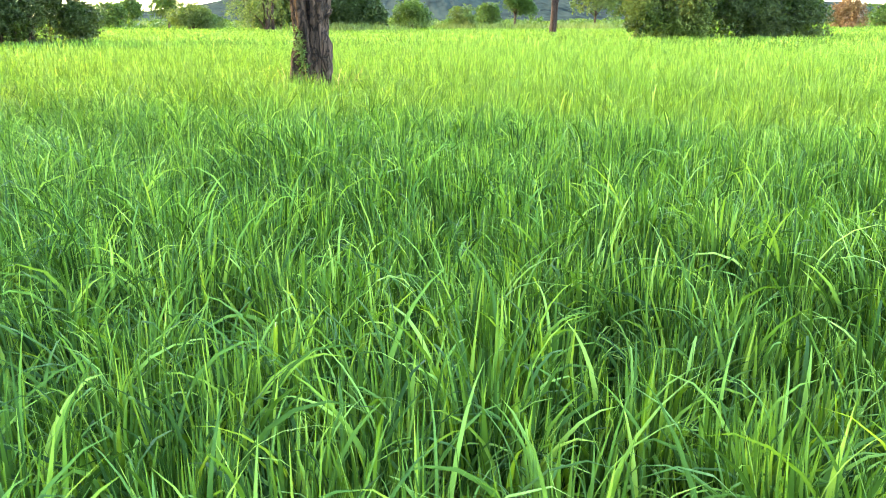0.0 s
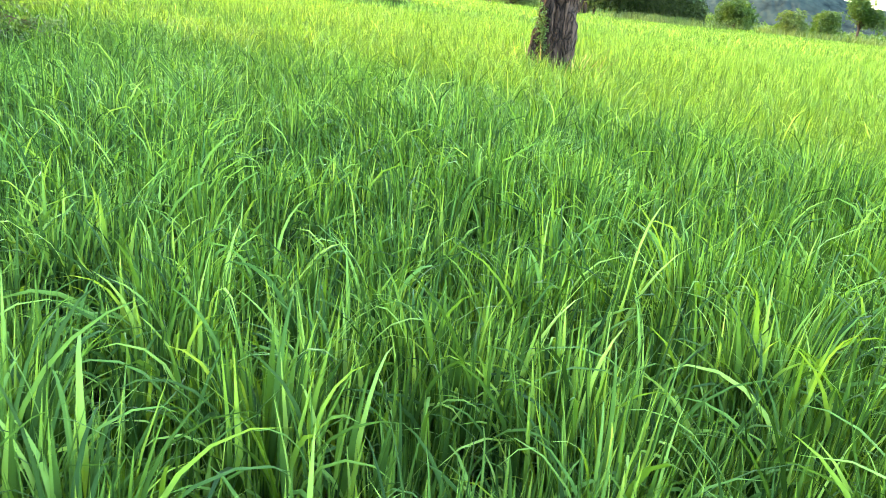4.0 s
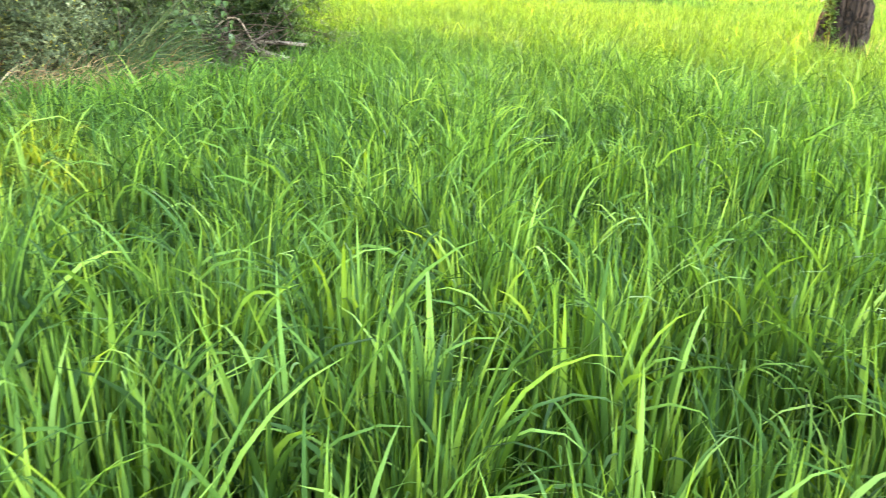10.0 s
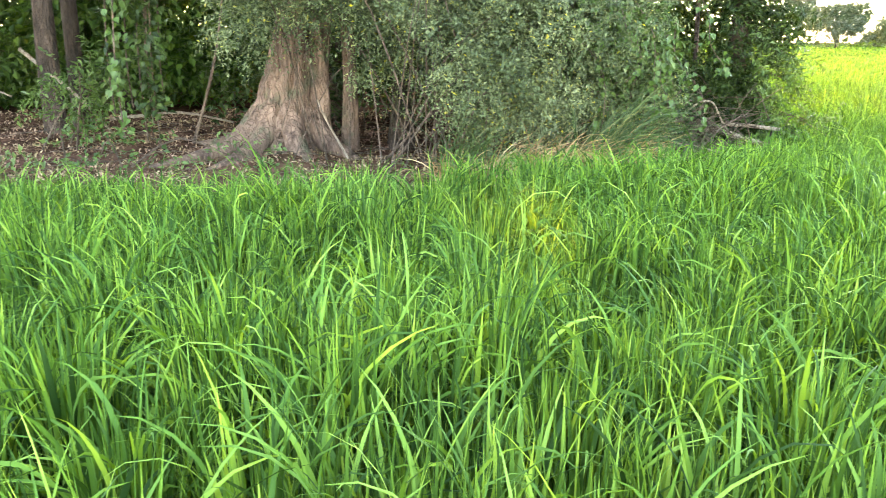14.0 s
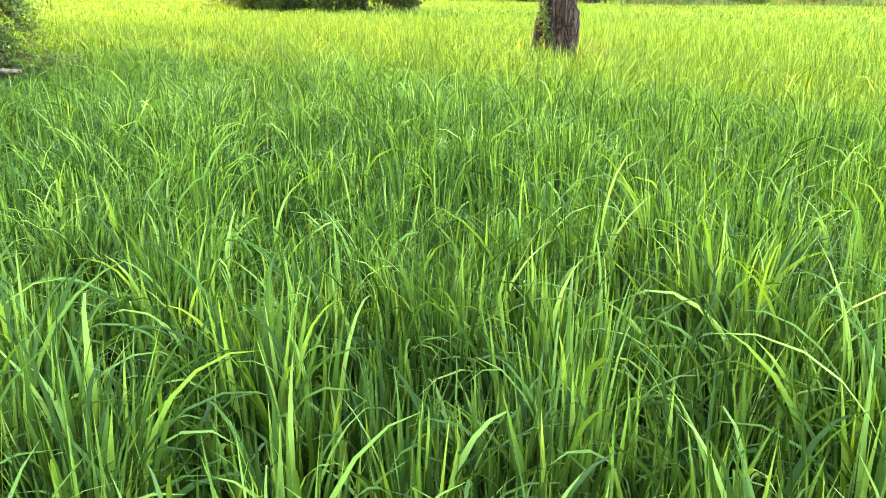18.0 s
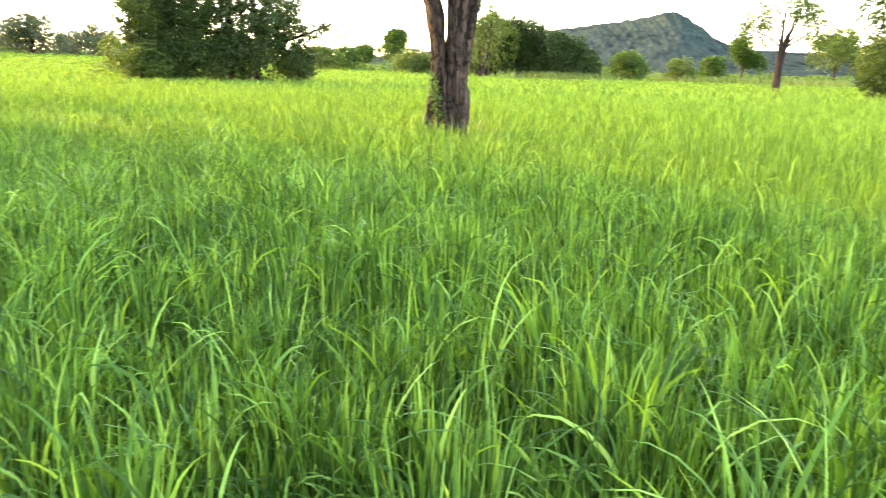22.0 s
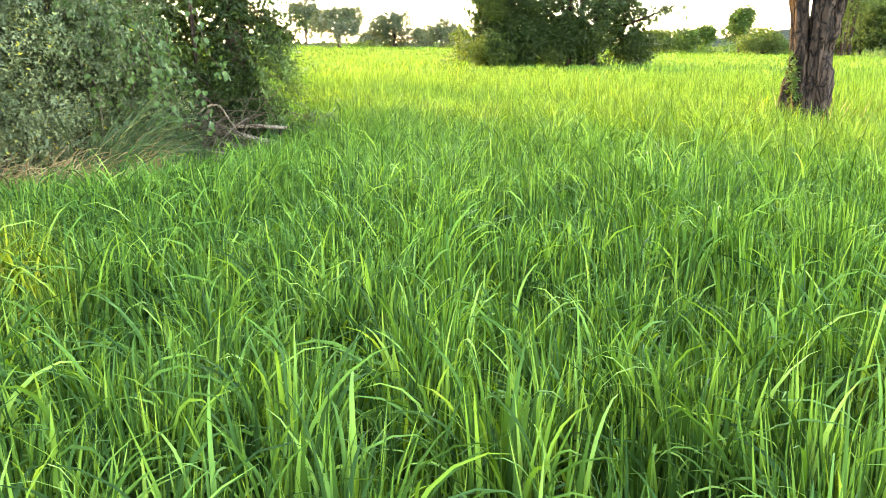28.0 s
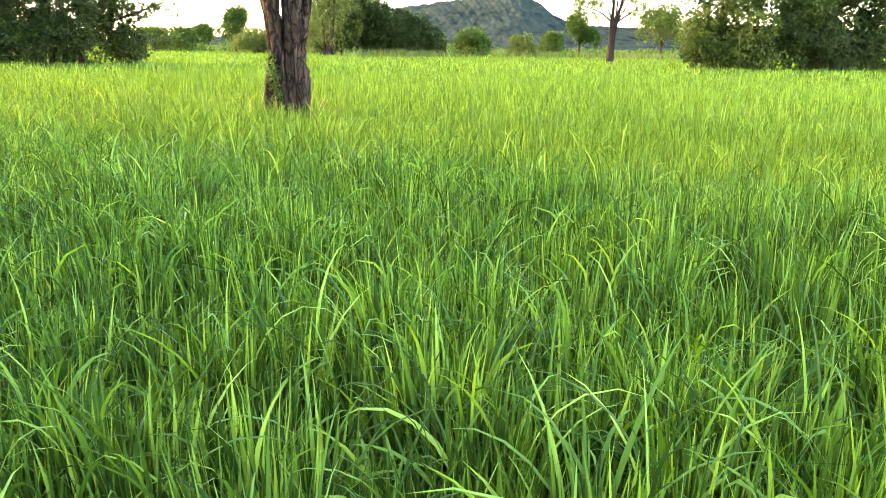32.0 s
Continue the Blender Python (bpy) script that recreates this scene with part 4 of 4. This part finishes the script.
G = 0.3
bush("small_leaved_bush", "large spreading bush with small dull green leaves hanging to the ground",
     [(-0.15, 0.45, 1.15, 0.9, 0.85, 0.85), (-0.1, -0.35, 1.85, 0.6, 0.6, 0.55), (0.05, 1.1, 1.2, 0.85, 0.8, 0.85), (-0.4, 0.3, 2.2, 1.1, 1.2, 0.8), (0.25, 0.65, 0.55, 0.5, 0.6, 0.4), (-0.5, -1.2, 2.25, 0.9, 0.8, 0.6),
      (0.0, -0.2, 1.7, 0.45, 0.4, 0.45), (0.1, 0.35, 0.7, 0.3, 0.3, 0.4)],
     (-5.95, 2.75, G), BUSH, 7800, 11, 0.039, 0.24, 24, 0.54, 0.3)
bush("small_leaved_bush", "tall bush with grey-green leaves beside the tangled creeper",
     [(0, 0, 1.3, 1.0, 1.0, 1.0), (-0.3, 0.45, 1.9, 0.9, 0.75, 0.9), (0.35, 0.2, 0.7, 0.6, 0.8, 0.6), (0, -0.6, 2.2, 1.0, 1.0, 0.7)],
     (-6.35, 4.2, G), BUSH, 6000, 11, 0.041, 0.25, 20, 0.5, 0.3)
bush("hanging_bush", "small-leaved branches hanging in front of the old trunk",
     [(0.1, 0.25, 1.8, 0.4, 0.7, 0.5), (0.25, 0.75, 1.45, 0.3, 0.4, 0.55), (0, -0.55, 1.65, 0.3, 0.4, 0.45), (0.2, 0.55, 1.05, 0.2, 0.3, 0.35), (0.1, -0.1, 1.35, 0.2, 0.3, 0.25), (0.15, -0.75, 1.25, 0.2, 0.25, 0.3), (0.1, 0.1, 2.3, 0.5, 0.9, 0.35), (0.05, -0.2, 1.75, 0.25, 0.4, 0.35)], (-6.5, 1.75, G), BUSH, 3000, 9, 0.042, 0.22, 8, 0.45, 0.3)
bush("creeper", "green broad-leaved creeper draped over the bushes",
     [(0, 0, 0.95, 0.3, 0.45, 0.45), (-0.3, 0.3, 1.1, 0.4, 0.35, 0.4), (-0.2, -0.3, 1.5, 0.45, 0.55, 0.5)],
     (-5.7, 4.6, G), VINE, 330, 7, 0.085, 0.3, 8, 0.5, 0.9, 0.3, "creeper")
bush("undergrowth", "dark broad-leaved undergrowth at the foot of the bushes",
     [(0, -0.1, 0.3, 0.4, 0.5, 0.3), (-0.8, 0.8, 0.35, 0.6, 0.7, 0.35)], (-5.8, 4.9, G - 0.05), DARK, 380, 6, 0.07, 0.2, 8, 0.6, 0.4, 0.2, "undergrowth")
bush("corner_undergrowth", "dark tangled shrub with hanging leaves round the corner tree",
     [(0, 0, 0.6, 0.5, 0.6, 0.5), (-0.1, -0.5, 1.2, 0.45, 0.45, 0.5), (0.05, 0.55, 0.45, 0.4, 0.4, 0.4), (0.2, 0.9, 0.4, 0.3, 0.35, 0.35), (0.45, -0.5, 0.7, 0.3, 0.35, 0.4)],
     (-6.7, 5.7, G), DARK, 2300, 9, 0.062, 0.26, 14, 0.5, 0.6, 0.2, "undergrowth")
bush("corner_shrub", "sunlit yellow-green shrub behind the brush pile", [(0, 0, 0.9, 0.5, 0.6, 0.8), (0.1, -0.4, 1.7, 0.5, 0.6, 0.7), (0.1, 0.2, 2.3, 0.55, 0.6, 0.6), (-0.4, 0.3, 3.1, 0.8, 0.8, 0.7), (0.1, 0.1, 1.7, 0.5, 0.6, 0.9), (0, 0, 0.4, 0.5, 0.6, 0.4)], (-8.0, 7.0, G), PALE, 1500, 8, 0.08, 0.3, 12, 0.5, 0.5, 0.2, "shrub")
bush("understory_shrub", "light green shrub on the litter under the trees",
     [(0, 0, 0.55, 0.4, 0.4, 0.4), (0.1, 0.3, 0.8, 0.25, 0.3, 0.3)], (-8.0, -0.62, G), VINE, 150, 8, 0.075, 0.26, 6, 0.4, 0.3, 0.2, "shrub")
bush("understory_shrub", "low leafy plants growing along the paddy edge",
     [(0, 0, 0.2, 0.5, 0.9, 0.2), (0.2, 1.2, 0.15, 0.3, 0.5, 0.15)], (-6.4, -0.3, G - 0.05), VINE, 90, 6, 0.06, 0.18, 3, 0.6, 0.3, 0.2, "plants")
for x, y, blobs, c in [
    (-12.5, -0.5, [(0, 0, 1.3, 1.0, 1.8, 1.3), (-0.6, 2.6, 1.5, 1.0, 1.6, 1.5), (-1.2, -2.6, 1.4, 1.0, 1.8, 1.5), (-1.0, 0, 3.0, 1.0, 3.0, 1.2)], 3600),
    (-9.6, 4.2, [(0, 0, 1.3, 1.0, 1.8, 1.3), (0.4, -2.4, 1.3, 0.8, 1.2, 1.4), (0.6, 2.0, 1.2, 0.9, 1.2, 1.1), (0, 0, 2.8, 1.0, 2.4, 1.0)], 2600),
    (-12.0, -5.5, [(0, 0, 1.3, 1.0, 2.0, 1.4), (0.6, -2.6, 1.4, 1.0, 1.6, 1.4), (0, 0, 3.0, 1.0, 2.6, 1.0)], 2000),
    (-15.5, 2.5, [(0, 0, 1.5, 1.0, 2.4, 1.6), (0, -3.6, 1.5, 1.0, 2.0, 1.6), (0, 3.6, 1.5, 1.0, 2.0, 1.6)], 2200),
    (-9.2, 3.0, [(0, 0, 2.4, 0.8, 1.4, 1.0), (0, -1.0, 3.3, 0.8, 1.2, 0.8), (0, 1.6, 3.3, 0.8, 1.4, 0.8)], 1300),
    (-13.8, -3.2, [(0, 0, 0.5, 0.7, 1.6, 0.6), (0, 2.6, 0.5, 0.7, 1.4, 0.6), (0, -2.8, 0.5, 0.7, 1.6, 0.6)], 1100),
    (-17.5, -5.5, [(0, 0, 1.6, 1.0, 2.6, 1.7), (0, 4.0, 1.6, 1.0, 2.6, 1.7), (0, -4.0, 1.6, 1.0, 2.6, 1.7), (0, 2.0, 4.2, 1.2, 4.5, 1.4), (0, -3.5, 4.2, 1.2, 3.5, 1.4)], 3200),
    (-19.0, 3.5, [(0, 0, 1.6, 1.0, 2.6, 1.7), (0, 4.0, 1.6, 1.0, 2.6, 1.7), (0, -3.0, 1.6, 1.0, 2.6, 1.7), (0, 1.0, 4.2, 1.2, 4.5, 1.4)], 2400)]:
    # dark leaf colour for shade close in, lighter one where sun glows behind
    bush("backdrop_bush", "leafy bushes deep in the grove, leaf colour picked for shade or sun", blobs, (x, y, G), DARK if x > -11 else MID, int(c * 1.4), 6, 0.1 if x > -11 else 0.16, 0.36, 10, 0.6, 0.4, 0.15)


HEART = quick_mesh("leaf", [(0, 0, 0), (0.34, 0.1, 0.07), (0.42, 0.38, 0.1), (0.0, 0.45, 0.0), (-0.42, 0.38, 0.1), (-0.34, 0.1, 0.07), (0.0, 1.0, -0.12), (0.2, 0.72, 0.04), (-0.2, 0.72, 0.04)],
                   [(0, 1, 2, 3), (0, 3, 4, 5), (3, 2, 7, 6), (3, 6, 8, 4)], VINE)


def single_leaves(org, size, mat, parent, each):
    """Broad leaves, each an object of its own, hanging from the points org."""
    for p in org:
        for k in range(each):
            leaf = new("leaf", HEART)
            leaf.parent = parent
            hang = Euler((radians(rng.uniform(-120, -35)), radians(rng.uniform(-30, 30)), radians(rng.uniform(-150, -30) + 180 * (rng.random() < 0.25))))
            leaf.matrix_basis = Matrix.LocRotScale(Vector(p + rng.normal(0, 0.04, 3)), hang, (size * rng.uniform(0.6, 1.2),) * 3)


def vine_curtain():
    it = thing("hanging_vine", (-7.0, 0.15, G), "climbing vine with pale heart-shaped leaves hanging from the branches", "vine")
    for k in range(9):
        x, y = rng.normal(-0.2, 0.35), rng.normal(-0.1, 0.22)
        z0 = 0.1 + 0.35 * rng.random()
        pts = [(x, y, z0), (x + 0.04, y - 0.03, 0.9), (x - 0.05, y, 1.6), (x * 0.6, y * 0.8, 2.7)]
        stem = part("stem", tube(pts, [0.008, 0.008, 0.009, 0.007], 5, 0.05), TWIGBARK, it, smooth=True)
        m = 30
        zz = rng.uniform(z0 + 0.1, 2.4, m)
        org = np.stack([np.interp(zz, [p[2] for p in pts], [p[0] for p in pts]), np.interp(zz, [p[2] for p in pts], [p[1] for p in pts]), zz], 1)
        if k % 3 == 0:
            single_leaves(org, 0.085, VINE, stem, 3)
        else:
            tagged(part("leaf_chain", sprays(org, unit(rng.normal(size=(m, 3)) + [0.4, 0, -0.6]), 0.12, 4, 0.085, 0.75, 0.8), DARK, stem), kind="stuff")


vine_curtain()


def corner_tree():
    tree = thing("corner_tree", (-6.55, 6.35, G), "small dark tree wrapped in creeper at the grove's corner", "tree")
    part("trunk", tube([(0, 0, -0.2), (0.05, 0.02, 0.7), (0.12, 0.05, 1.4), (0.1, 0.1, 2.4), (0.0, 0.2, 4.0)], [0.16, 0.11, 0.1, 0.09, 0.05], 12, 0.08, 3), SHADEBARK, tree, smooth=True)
    part("second_stem", tube([(-0.35, -0.2, -0.2), (-0.3, -0.2, 0.9), (-0.45, -0.15, 1.8), (-0.5, 0, 3.2)], [0.035, 0.028, 0.024, 0.018], 8, 0.06), TWIGBARK, tree, smooth=True)
    ends = [(0.45, 0.4, 0.8), (0.5, 0.42, 1.05), (0.42, 0.4, 1.3), (0.3, 0.4, 1.5), (0.4, 0.25, 0.6)]
    for e in ends:
        arm = part("branch", tube([(0.08, 0.04, 1.55), (e[0] * 0.5, e[1] * 0.5, e[2] + 0.12), e], [0.025, 0.016, 0.006], 6, 0.05), TWIGBARK, tree, smooth=True)
        m = 34
        k = rng.uniform(0.35, 1.05, m)[:, None]
        org = np.array([0.08, 0.04, 1.5]) * (1 - k) + np.array(e) * k + rng.normal(0, 0.06, (m, 3))
        tagged(part("leafy_spray", sprays(org, unit(np.array([e[0], e[1], -0.35]) + rng.normal(0, 0.35, (m, 3))), 0.30, 12, 0.075, 0.42, 0.35), VINE if e[2] < 1.3 else DARK, arm), kind="stuff")
    wrap = [(-0.05, -0.1, 2.6, 0.35, 0.35, 0.5), (0.05, 0.0, 0.65, 0.26, 0.28, 0.55), (0.1, 0.15, 2.4, 0.5, 0.5, 0.75), (0.1, 0.2, 1.85, 0.3, 0.4, 0.4), (0.15, -0.05, 1.3, 0.2, 0.25, 0.7), (0.1, -0.1, 0.5, 0.3, 0.35, 0.4)]
    part("creeper", crown_geo(wrap, 1900, 8, 0.2, 0.065, 0.55, 0.6, 0.3), DARK, tree, "dark ivy-like leaves round the stem")
    part("crown", crown_geo([(0, 0.1, 3.6, 0.9, 0.9, 0.9), (-0.4, 0.3, 5.0, 1.3, 1.4, 1.1)], 1500, 7, 0.4, 0.11, 0.5), DARK, tree)


corner_tree()


draped = thing("creeper_strand", (-5.32, 4.6, G), "strands of broad pale green leaves hanging down the bushes", "creeper")
for k in range(7):
    y0, top = -0.55 + 0.2 * k + rng.normal(0, 0.1), rng.uniform(1.0, 1.75)
    end = top - rng.uniform(0.6, 1.2)
    pts = [(-0.4 + rng.normal(0, 0.08), y0, top), (-0.1 + rng.normal(0, 0.06), y0 + rng.normal(0, 0.1), top * 0.68 + end * 0.32), (rng.normal(0.03, 0.06), y0 + rng.normal(0, 0.12), top * 0.33 + end * 0.67), (rng.normal(0.08, 0.06), y0 + rng.normal(0, 0.14), end)]
    strand = part("stem", tube(pts, [0.005, 0.005, 0.004, 0.003], 5, 0.05), TWIGBARK, draped, smooth=True)
    w = rng.random(18)
    org = np.stack([np.interp(w, (0, 0.33, 0.67, 1), [p[c] for p in pts]) for c in range(3)], 1)
    single_leaves(org, 0.062, VINE, strand, 3)

bush("weeds", "dark leafy weeds on the field bank at the grove's corner",
     [(0, 0, 0.35, 0.35, 0.45, 0.35), (0.35, 0.5, 0.3, 0.3, 0.3, 0.3)], (-6.45, 6.75, 0.12), VINE, 330, 7, 0.075, 0.2, 5, 0.45, 0.3, 0.2, "weeds")

# dead wood at the grove's corner
def stick(name, pts, r, label, category="branch", mat=DEADWOOD, sides=8):
    pts = np.array(pts, float)
    ob = new(name, quick_mesh(name, *[g for g in tube(pts - pts[0], np.linspace(r, r * 0.55, len(pts)), sides, 0.06)], mat, True))
    ob.location = pts[0]
    return tagged(ob, label, category)


stick("log", [(-6.6, 5.6, 0.5), (-6.22, 6.06, 0.61), (-6.0, 6.35, 0.6), (-5.83, 6.57, 0.57)], 0.032, "weathered grey log lying on the brush pile", "log")
stick("log", [(-6.3, 5.85, 0.6), (-6.04, 6.14, 0.5), (-5.82, 6.43, 0.41)], 0.04, "pale broken log end at the brush pile", "log")
stick("post", [(-5.9, 6.5, 0.1), (-5.89, 6.51, 0.4), (-5.88, 6.52, 0.56)], 0.03, "short dark wooden stump propping the log", "post", BARK)
stick("branch", [(-6.28, 5.5, 0.3), (-6.19, 5.57, 0.69), (-6.09, 5.71, 0.86), (-6.01, 5.83, 0.87), (-5.96, 5.91, 0.68), (-5.9, 5.98, 0.55)], 0.013, "bare bent dead branch over the brush")
stick("branch", [(-5.85, 5.25, 0.9), (-5.9, 5.2, 1.25), (-6.0, 5.2, 1.55)], 0.008, "thin upright dead twig over the brush")
stick("branch", [(-5.9, 4.9, 0.4), (-5.6, 5.2, 0.5), (-5.35, 5.5, 0.42)], 0.012, "dead branch lying at the brush pile's edge")
stick("branch", [(-7.3, 0.55, 0.4), (-7.28, 0.7, 0.85), (-7.2, 0.85, 1.4), (-7.35, 1.0, 2.4)], 0.018, "leaning brown stick beside the vine", mat=TWIGBARK)
stick("branch", [(-8.4, -2.6, 0.95), (-8.1, -1.7, 1.05), (-7.9, -1.2, 0.85)], 0.016, "pale bare branch reaching out under the trees")
stick("branch", [(-6.15, 1.95, 0.36), (-6.3, 1.75, 0.75), (-6.35, 1.7, 0.9)], 0.012, "thin dry stick leaning on the roots")
stick("branch", [(-9.0, -0.4, 0.5), (-8.7, 0.4, 0.62), (-8.4, 1.0, 0.5)], 0.02, "fallen branch on the leaf litter")
stick("branch", [(-9.6, -1.4, 1.3), (-9.0, -0.7, 0.75), (-8.7, -0.35, 0.35)], 0.025, "slanting dead branch among the trunks")

# tangled twigs of the brush pile, and litter on the soil
pieces = []
for k in range(210):
    c = np.array([-6.05, 5.6, 0.42]) + rng.normal(0, 1, 3) * [0.25, 0.42, 0.2]
    c[2] = max(c[2], 0.25)
    d = unit(rng.normal(size=3) * [1, 1, 0.7]) * rng.uniform(0.15, 0.5)
    r = rng.uniform(0.003, 0.009)
    pieces.append(tube([c - d, c + [0, 0, 0.05], c + d], [r, r, r * 0.5], 4, 0.1, cap=False))
brush = new("brush_pile", quick_mesh("brush_pile", *joined(pieces), TWIGBARK, True))
tagged(brush, "heap of tangled dry twigs at the grove's corner", "brush", kind="stuff")

n = 16000
lx, ly = rng.uniform(-12, -4.2, n), rng.uniform(-4, 7.0, n)
ok = to_grove(lx, ly) < -0.15
lx, ly = lx[ok], ly[ok]
org = np.stack([lx, ly, ground_z(lx, ly) + 0.012], 1)
litter = new("leaf_litter", quick_mesh("leaf_litter", *sprays(org, unit(rng.normal(size=(len(org), 3)) * [1, 1, 0.1]), 0.05, 2, 0.05, 0.4, 0.0, 0.9, 0.05), LITTER))
tagged(litter, "brown dead leaves strewn over the grove's soil", "leaf litter", kind="stuff")
pieces = []
for k in range(520):
    x, y = rng.uniform(-10, -4.5), rng.uniform(-4, 5)
    if to_grove(x, y) > -0.2:
        continue
    c = np.array([x, y, float(ground_z(np.array(x), np.array(y))) + 0.02])
    a, ln, r = rng.uniform(0, 6.28), rng.uniform(0.08, 0.3), rng.uniform(0.002, 0.006)
    d = np.array([math.cos(a), math.sin(a), rng.normal(0, 0.1)]) * ln
    pieces.append(tube([c - d, c + [0, 0, 0.02], c + d], [r, r, r * 0.5], 4, 0.1, cap=False))
twigs = new("fallen_twigs", quick_mesh("fallen_twigs", *joined(pieces), TWIGBARK, True))
tagged(twigs, "thin dry twigs lying on the soil under the trees", "twigs", kind="stuff")


def grass_clump(at, label, mat, n, length, az, spread, bend, group=""):
    it = thing("dry_grass_clump", at, label, "grass clump", group)
    r = rng.uniform(0, 0.28, n)
    a = rng.uniform(0, 6.28, n)
    base = np.stack([r * np.cos(a), r * np.sin(a), np.full(n, -0.05)], 1)
    part("tuft", blades(base, az + rng.normal(0, spread, n), rng.uniform(0.5, 1.1, n) * length, rng.uniform(0.006, 0.011, n), rng.uniform(0.05, 0.6, n), bend * rng.uniform(0.4, 1.2, n), 6, 1.2), mat, it)
    return it


for x, y, mat, n, ln, az in [(-5.0, 3.1, STRAW, 200, 0.62, 0.4), (-4.9, 3.6, STRAW, 260, 0.7, 0.9), (-4.95, 4.1, STRAW, 200, 0.72, 1.1), (-4.85, 2.65, STRAW, 170, 0.55, -0.6), (-5.15, 3.4, STRAW, 80, 0.85, 0.8), (-5.1, 3.9, REED, 170, 1.3, 1.1), (-5.2, 2.7, REED, 120, 1.1, 0.3), (-5.25, 4.3, REED, 150, 1.2, 1.0)]:
    grass_clump((x, y, G), "dry straw-coloured grass drooping over the paddy edge" if mat is STRAW else "arching green sedge tussock under the bush", mat, n, ln, az, 0.75, 2.1, "grass clumps at the grove's edge")
